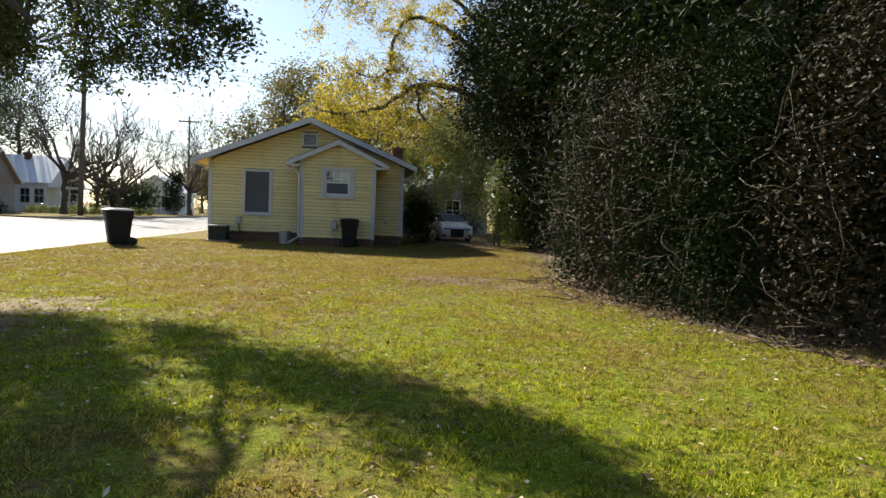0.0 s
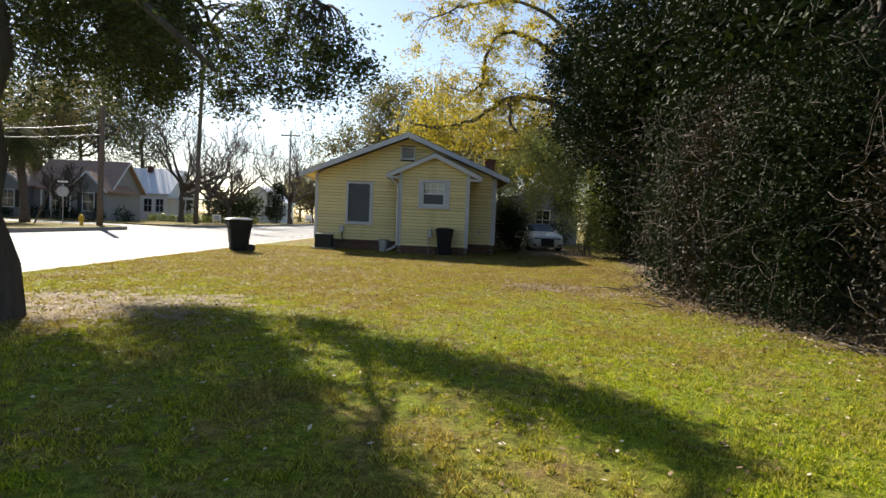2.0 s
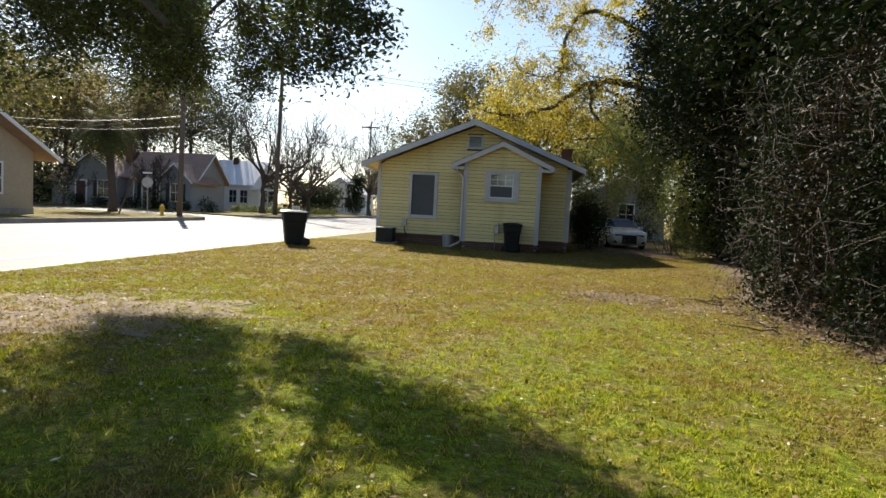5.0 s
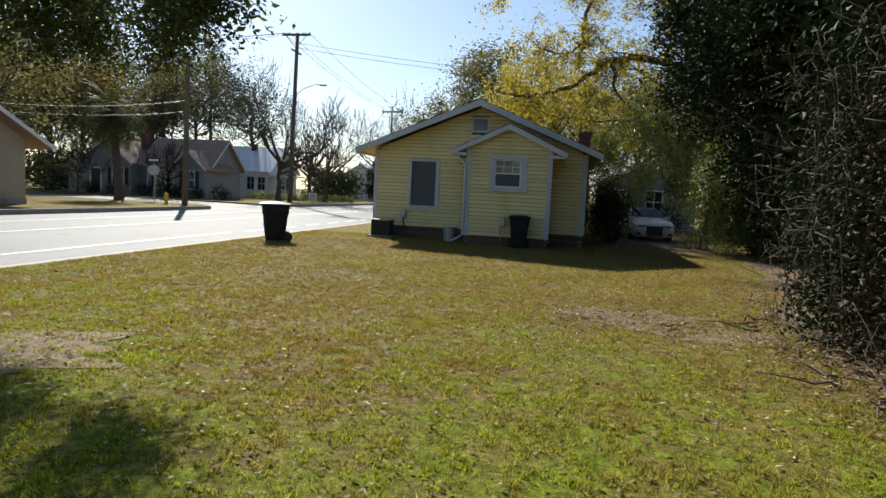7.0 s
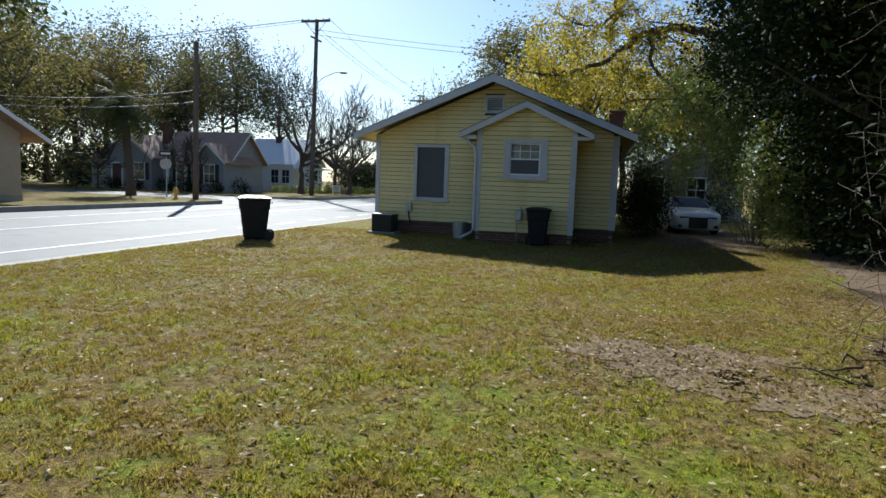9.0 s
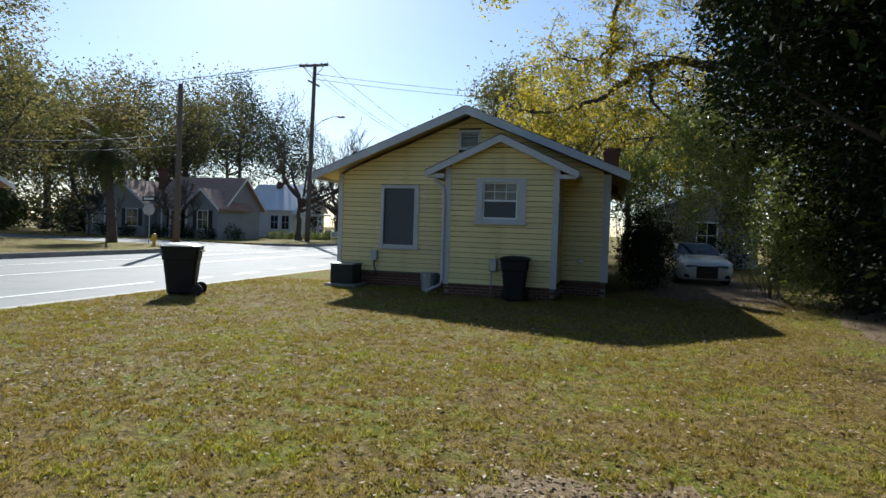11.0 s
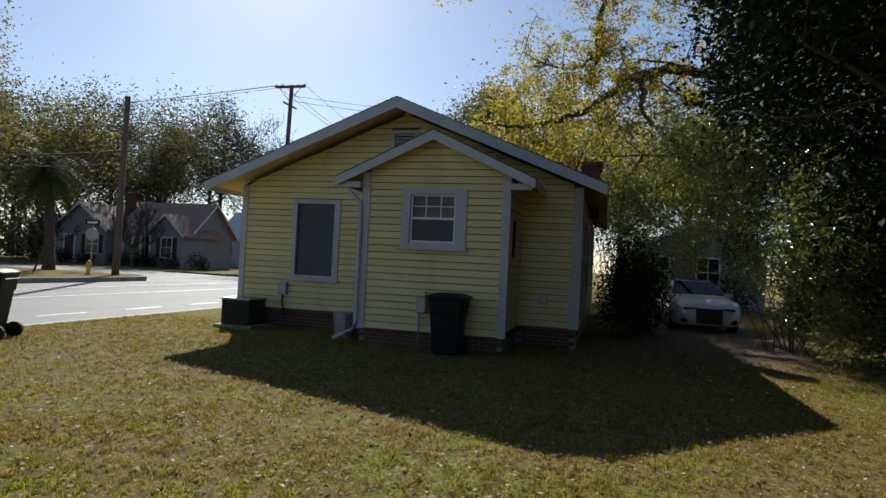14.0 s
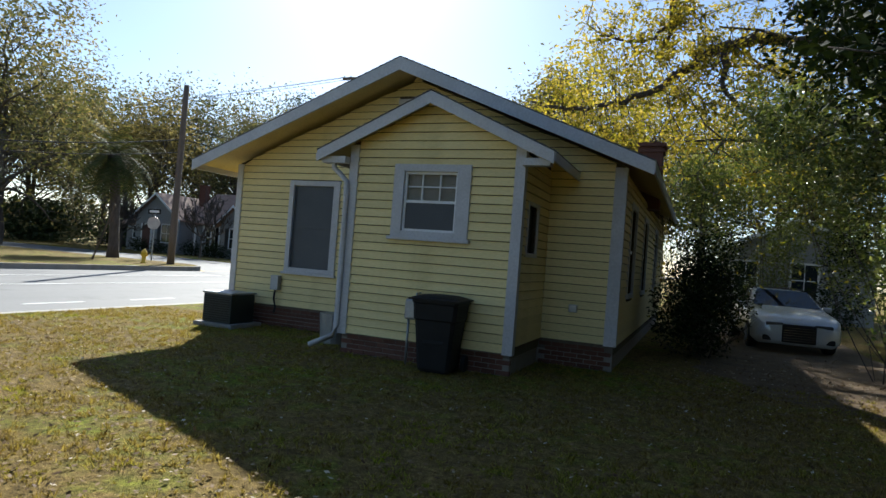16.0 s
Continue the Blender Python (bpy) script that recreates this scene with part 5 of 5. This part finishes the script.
# woods behind the cottages
wood_rows = [(-86, 58, 9, 1), (-76, 66, 10, 0), (-68, 60, 9, 1), (-62, 78, 12, 2), (-55, 72, 9, 0), (-50, 84, 13, 2), (-50, 96, 11, 2), (-58, 50, 11, 1), (-70, 44, 8, 1), (-80, 46, 9, 0), (-64, 38, 11, 1), (-34, 135, 4, 0), (-24, 130, 4, 1), (-14, 110, 5, 0), (-92, 40, 9, 0), (-72, 74, 12, 0), (-82, 60, 12, 1), (-66, 68, 11, 0), (-58, 64, 10, 1), (-48, 70, 9, 0), (-56, 90, 13, 2), (-62, 88, 12, 2), (-96, 56, 12, 0), (-52, 62, 8, 1), (-29, 124, 4, 0), (-20, 122, 4, 1), (-47, 44, 9, 1)]
for i, (x, y, h, k) in enumerate(wood_rows):
    h += 2.5
    tree(("background_tree", "autumn_tree", "pine_tree")[k], (x, y, 0.1), ("tall tree with thinning mixed green and brown leaves", "autumn tree with thin yellow-brown leaves", "tall pine with a high rounded crown")[k], 110 + i, h, 0.32, h * 0.5 if k < 2 else h * 0.36, 14, 2, 8500, 0.40 if k < 2 else 0.36, (M_FARLEAF, M_AUTUMN if i % 2 else M_FARLEAF, M_PINELEAF)[k], spread=0.8, lift=0.08, cluster=0.9, group="woods", low=0.3 if k < 2 else 0.55)
for i in range(9):
    shrub("understorey", (-84 + i * 6.5, 47.5 + (i % 3) * 5 + i * 3.4, 0.1), "dark understorey thicket below the woods", 140 + i, [(0, 0, 1.6, 2.6), (2.2, 0.5, 2.2, 2.4), (-2, 1, 2.6, 2.4)], 4200, 0.5, M_PINELEAF, 10, "thicket", group="understorey")

for i in range(9):
    shrub("understorey", (-104 + i * 6.5, 60 + i * 3.0, 0.1), "dark understorey thicket below the woods", 400 + i, [(0, 0, 2.0, 3.4), (3.2, 0.5, 2.6, 3.0)], 2200, 0.6, M_PINELEAF, 6, "thicket", group="understorey")

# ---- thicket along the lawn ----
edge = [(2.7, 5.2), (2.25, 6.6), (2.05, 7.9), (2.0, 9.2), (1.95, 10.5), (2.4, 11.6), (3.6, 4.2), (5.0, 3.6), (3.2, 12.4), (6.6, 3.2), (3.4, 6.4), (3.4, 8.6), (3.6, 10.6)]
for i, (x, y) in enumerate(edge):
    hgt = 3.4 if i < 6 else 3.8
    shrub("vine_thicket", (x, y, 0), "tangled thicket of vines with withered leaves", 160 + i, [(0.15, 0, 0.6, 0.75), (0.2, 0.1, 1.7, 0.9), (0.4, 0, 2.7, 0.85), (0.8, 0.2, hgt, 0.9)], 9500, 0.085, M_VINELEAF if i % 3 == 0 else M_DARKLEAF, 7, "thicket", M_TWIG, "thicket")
rng = np.random.default_rng(7)
lines = []
for k in range(340):
    i = rng.integers(0, 6) if k < 200 else rng.integers(3, 6)
    x, y = edge[i]
    p = np.array([x - 0.55 + rng.normal() * 0.25, y + rng.normal() * 0.5, rng.uniform(0, 3.6)])
    d = np.array([rng.normal() * 0.6 - 0.15, rng.normal() * 0.7, rng.normal() * 0.8 - 0.2])
    pts = [p]
    for j in range(6):
        d = d + rng.normal(size=3) * 0.35
        p = p + d / (np.linalg.norm(d) + 1e-6) * rng.uniform(0.08, 0.2)
        p[2] = max(p[2], 0.02)
        p[0] = max(p[0], 1.25)
        pts.append(p.copy())
    lines.append((pts, np.linspace(0.0045, 0.0018, 7)))
for k in range(60):
    p = np.array([rng.uniform(0.9, 2.6), rng.uniform(4.5, 11.8), 0.02])
    p[0] = max(p[0], 3.9 - p[1] * 0.3, 1.35)
    d = np.array([rng.normal(), rng.normal(), 0.12])
    pts = [p + d * s * 0.075 + rng.normal(size=3) * 0.02 for s in range(6)]
    lines.append((pts, np.linspace(0.014, 0.005, 6)))
v, f = tubes(lines, 4)
tagged(mesh_part("loose_vines", v, f, M_TWIG, smooth=True), "bare dry vines and fallen twigs on the thicket edge", "twigs", kind="stuff")

# ---- grass, leaves on the lawn ----


BARE = [(-0.2, 11.3, 1.3, 1.0), (-5.6, 13.4, 1.8, 1.0), (-7.0, 6.6, 2.3, 1.8)]


def grass(name, x0, x1, y0, y1, n, h, seed, label):
    rng = np.random.default_rng(seed)
    c = np.stack([rng.uniform(x0, x1, n), rng.uniform(y0, y1, n)], 1)
    limit = np.where(c[:, 1] < 12.2, 1.75 + np.maximum(0, 7 - c[:, 1]) * 0.4, 1.6 + (c[:, 1] - 12.2) * 0.22)
    keep = rng.uniform(0, 1, n) < 1 - (c[:, 0] - limit + 0.5) / 1.3
    patch = np.sin(c[:, 0] * 1.3 + 2 * np.sin(c[:, 1] * 0.7)) * np.sin(c[:, 1] * 1.1 + 1.7 * np.sin(c[:, 0] * 0.9))
    keep &= rng.uniform(-1.3, 1.0, n) < patch + 0.65
    holes = np.sin(c[:, 0] * 9.1 + 2 * np.sin(c[:, 1] * 5.3)) * np.sin(c[:, 1] * 8.3 + 2 * np.sin(c[:, 0] * 6.1))
    keep &= rng.uniform(0, 1, n) < 0.62 + 0.75 * holes
    for bx, by, rx, ry in BARE:
        inside = ((c[:, 0] - bx) / rx) ** 2 + ((c[:, 1] - by) / ry) ** 2
        keep &= rng.uniform(0, 1, n) < 0.42 + 0.58 * np.clip(inside * 0.9, 0, 1)
    c = c[keep]
    m = len(c)
    k = 9
    n = m * k
    size = np.repeat(rng.uniform(0.45, 1.5, m) ** 1.3, k)
    c = np.repeat(c, k, 0) + rng.normal(size=(n, 2)) * 0.016 * size[:, None]
    a = rng.uniform(0, 2 * np.pi, n)
    w = rng.uniform(0.003, 0.0065, n)
    hh = h * rng.uniform(0.5, 1.2, n) * size
    off = rng.normal(size=(n, 2)) * h * 0.6 * size[:, None]
    z = np.zeros(n)
    v0 = np.stack([c[:, 0] - np.cos(a) * w, c[:, 1] - np.sin(a) * w, z - 0.002], 1)
    v1 = np.stack([c[:, 0] + np.cos(a) * w, c[:, 1] + np.sin(a) * w, z - 0.002], 1)
    v2 = np.stack([c[:, 0] + off[:, 0], c[:, 1] + off[:, 1], hh], 1)
    V = np.stack([v0, v1, v2], 1).reshape(-1, 3)
    ob = mesh_part(name, V, np.arange(3 * n).reshape(n, 3), M_GRASS)
    tagged(ob, label, "grass", kind="stuff")


grass("grass_near", -10.5, 4.5, 0.3, 9, 84000, 0.029, 1, "short mown green and yellow grass")
grass("grass_middle", -10.5, 5, 9, 17, 66000, 0.031, 2, "short mown green and straw-coloured grass")
grass("grass_far", -10.5, 5, 17, 25, 36000, 0.036, 3, "short mown grass near the house")
rng = np.random.default_rng(77)
n = 48000
c = np.stack([rng.uniform(-10, 5.5, n), 0.5 + 26.5 * rng.uniform(0, 1, n) ** 0.75], 1)
drifts = [(-0.2, 11.2, 0.7, 0.6, 2600), (-7.0, 6.4, 1.1, 0.9, 2200), (-5.4, 13.2, 1.0, 0.7, 900), (2.0, 6.4, 0.5, 1.0, 2200), (1.6, 9.6, 0.45, 1.6, 3600), (2.6, 25.5, 1.0, 2.2, 2600), (2.6, 15.5, 0.7, 2.0, 1600), (3.6, 4.4, 1.0, 0.5, 1500)]
c = np.concatenate([c] + [np.array([x, y]) + rng.normal(size=(k, 2)) * np.array([rx, ry]) for x, y, rx, ry, k in drifts])
c = np.concatenate([c, rng.uniform(0.02, 0.034, (len(c), 1))], 1)
c = c[(c[:, 1] < 22) | (c[:, 0] > -0.2)]
d = rng.normal(size=(len(c), 3)) * np.array([1, 1, 0.22])
d /= np.linalg.norm(d, axis=1)[:, None]
s = np.cross(d, np.array([0, 0, 1.0]) + rng.normal(size=(len(c), 3)) * 0.25)
s /= np.linalg.norm(s, axis=1)[:, None]
L = rng.uniform(0.018, 0.062, (len(c), 1))
V = np.stack([c, c + d * L * 0.5 + s * L * 0.25, c + d * L, c + d * L * 0.5 - s * L * 0.25], 1).reshape(-1, 3)
tagged(mesh_part("fallen_leaves", V, np.arange(len(V)).reshape(-1, 4), M_FALLEN), "curled brown and pale dead leaves on the lawn", "leaves", kind="stuff")

# ---- clapboards ----
EXPO = 0.13


def board_mesh(cache, x0a, x1a, x0b, x1b):
    """A lapped board: thick at its lower edge, thin above; its ends may slant."""
    key = (round(x0a, 3), round(x1a, 3), round(x0b, 3), round(x1b, 3))
    if key in cache:
        return cache[key]
    # 11 mm short of the next board; the dark core draws the lap shadow
    h, t0, t1 = EXPO - 0.011, 0.034, 0.006
    v = [(x0a, -t0, 0), (x1a, -t0, 0), (x1b, -t1, h), (x0b, -t1, h), (x0a, 0, 0), (x1a, 0, 0), (x1b, 0, h), (x0b, 0, h)]
    me = bpy.data.meshes.new("clapboard")
    me.from_pydata(v, [], [(0, 1, 2, 3), (0, 4, 5, 1), (1, 5, 6, 2), (3, 2, 6, 7), (0, 3, 7, 4)])
    me.materials.append(M_YELLOW)
    cache[key] = me
    return me


boards = {}


def clad(x0, x1, z0, z1, y, turn, topf, holes):
    z = z0
    while z < z1:
        lo, hi = x0, x1
        def span(zz):
            xs = [x for x in np.linspace(x0, x1, 121) if topf is None or topf(x) > zz]
            return (xs[0], xs[-1]) if xs else None
        a, b = span(z), span(z + EXPO)
        if a is None:
            break
        b = b or ((a[0] + a[1]) / 2 - 0.01, (a[0] + a[1]) / 2 + 0.01)
        pieces = [[a[0], a[1], b[0], b[1]]]
        for h in holes:
            if h[2] - EXPO * 0.5 < z < h[3] - 0.06:
                nxt = []
                for q in pieces:
                    if q[0] < h[0] and q[1] > h[1]:
                        nxt += [[q[0], h[0], q[2], h[0]], [h[1], q[1], h[1], q[3]]]
                    else:
                        nxt.append(q)
                pieces = nxt
        for q in pieces:
            if q[1] - q[0] < 0.03:
                continue
            ob = new("clapboard", board_mesh(boards, *q))
            ob.parent = house
            if turn == 0:
                ob.location = (-RIDGE, y - 30 - 0.002, z)
            else:
                ob.location = (y - RIDGE + 0.002 * turn, -30, z)
                ob.rotation_euler = (0, 0, radians(90 * turn))
        z += EXPO


clad(HX0 + 0.10, HX1 - 0.16, FLOOR, 4.8, HY0, 0, top_main, [W1, VENT])
clad(BX0 + 0.12, BX1 - 0.12, FLOOR - 0.1, 3.95, BY0, 0, top_bump, [W2])
clad(BY0 + 0.08, HY0 - 0.02, FLOOR, 3.1, BX1, 1, None, [(23.14, 23.81, 1.69, 2.51)])
clad(HY0 + 0.05, 36.1, FLOOR, 3.05, HX1, 1, None, [(a - 0.1, b + 0.1, c - 0.08, d + 0.1) for a, b, c, d in SIDE_WINS])
clad(-36.1, -HY0 - 0.05, FLOOR, 3.05, HX0, -1, None, [])

# ---- foundation bricks ----
hpart("foundation", boxes((HX0 + 0.02, HX1 - 0.02, HY0 + 0.03, HY0 + 0.12, 0, 0.41), (BX0 + 0.02, BX1 - 0.02, BY0 + 0.03, BY0 + 0.12, 0, 0.31), (BX1 - 0.12, BX1 - 0.03, BY0 + 0.03, HY0, 0, 0.41), (HX1 - 0.12, HX1 - 0.03, HY0 + 0.03, HY1, 0, 0.41), (HX0 + 0.03, HX0 + 0.12, HY0 + 0.03, HY1, 0, 0.41)), M_MORTAR)
me = bpy.data.meshes.new("brick")
bm = boxes((0, 0.2, 0, 0.06, 0, 0.062), bevel=0.004)
bm.to_mesh(me)
bm.free()
me.materials.append(M_BRICK)


def brick_run(x0, x1, y, rows):
    for r in range(rows):
        x = x0 + (0.105 if r % 2 else 0)
        while x < x1 - 0.2:
            ob = new("brick", me)
            ob.parent = house
            ob.location = (x - RIDGE, y - 30, 0.01 + r * 0.073)
            x += 0.211


brick_run(HX0 + 0.02, BX0, HY0 + 0.015, 5)
brick_run(BX0 + 0.02, BX1, BY0 + 0.015, 4)
brick_run(BX1, HX1 - 0.02, HY0 + 0.015, 5)
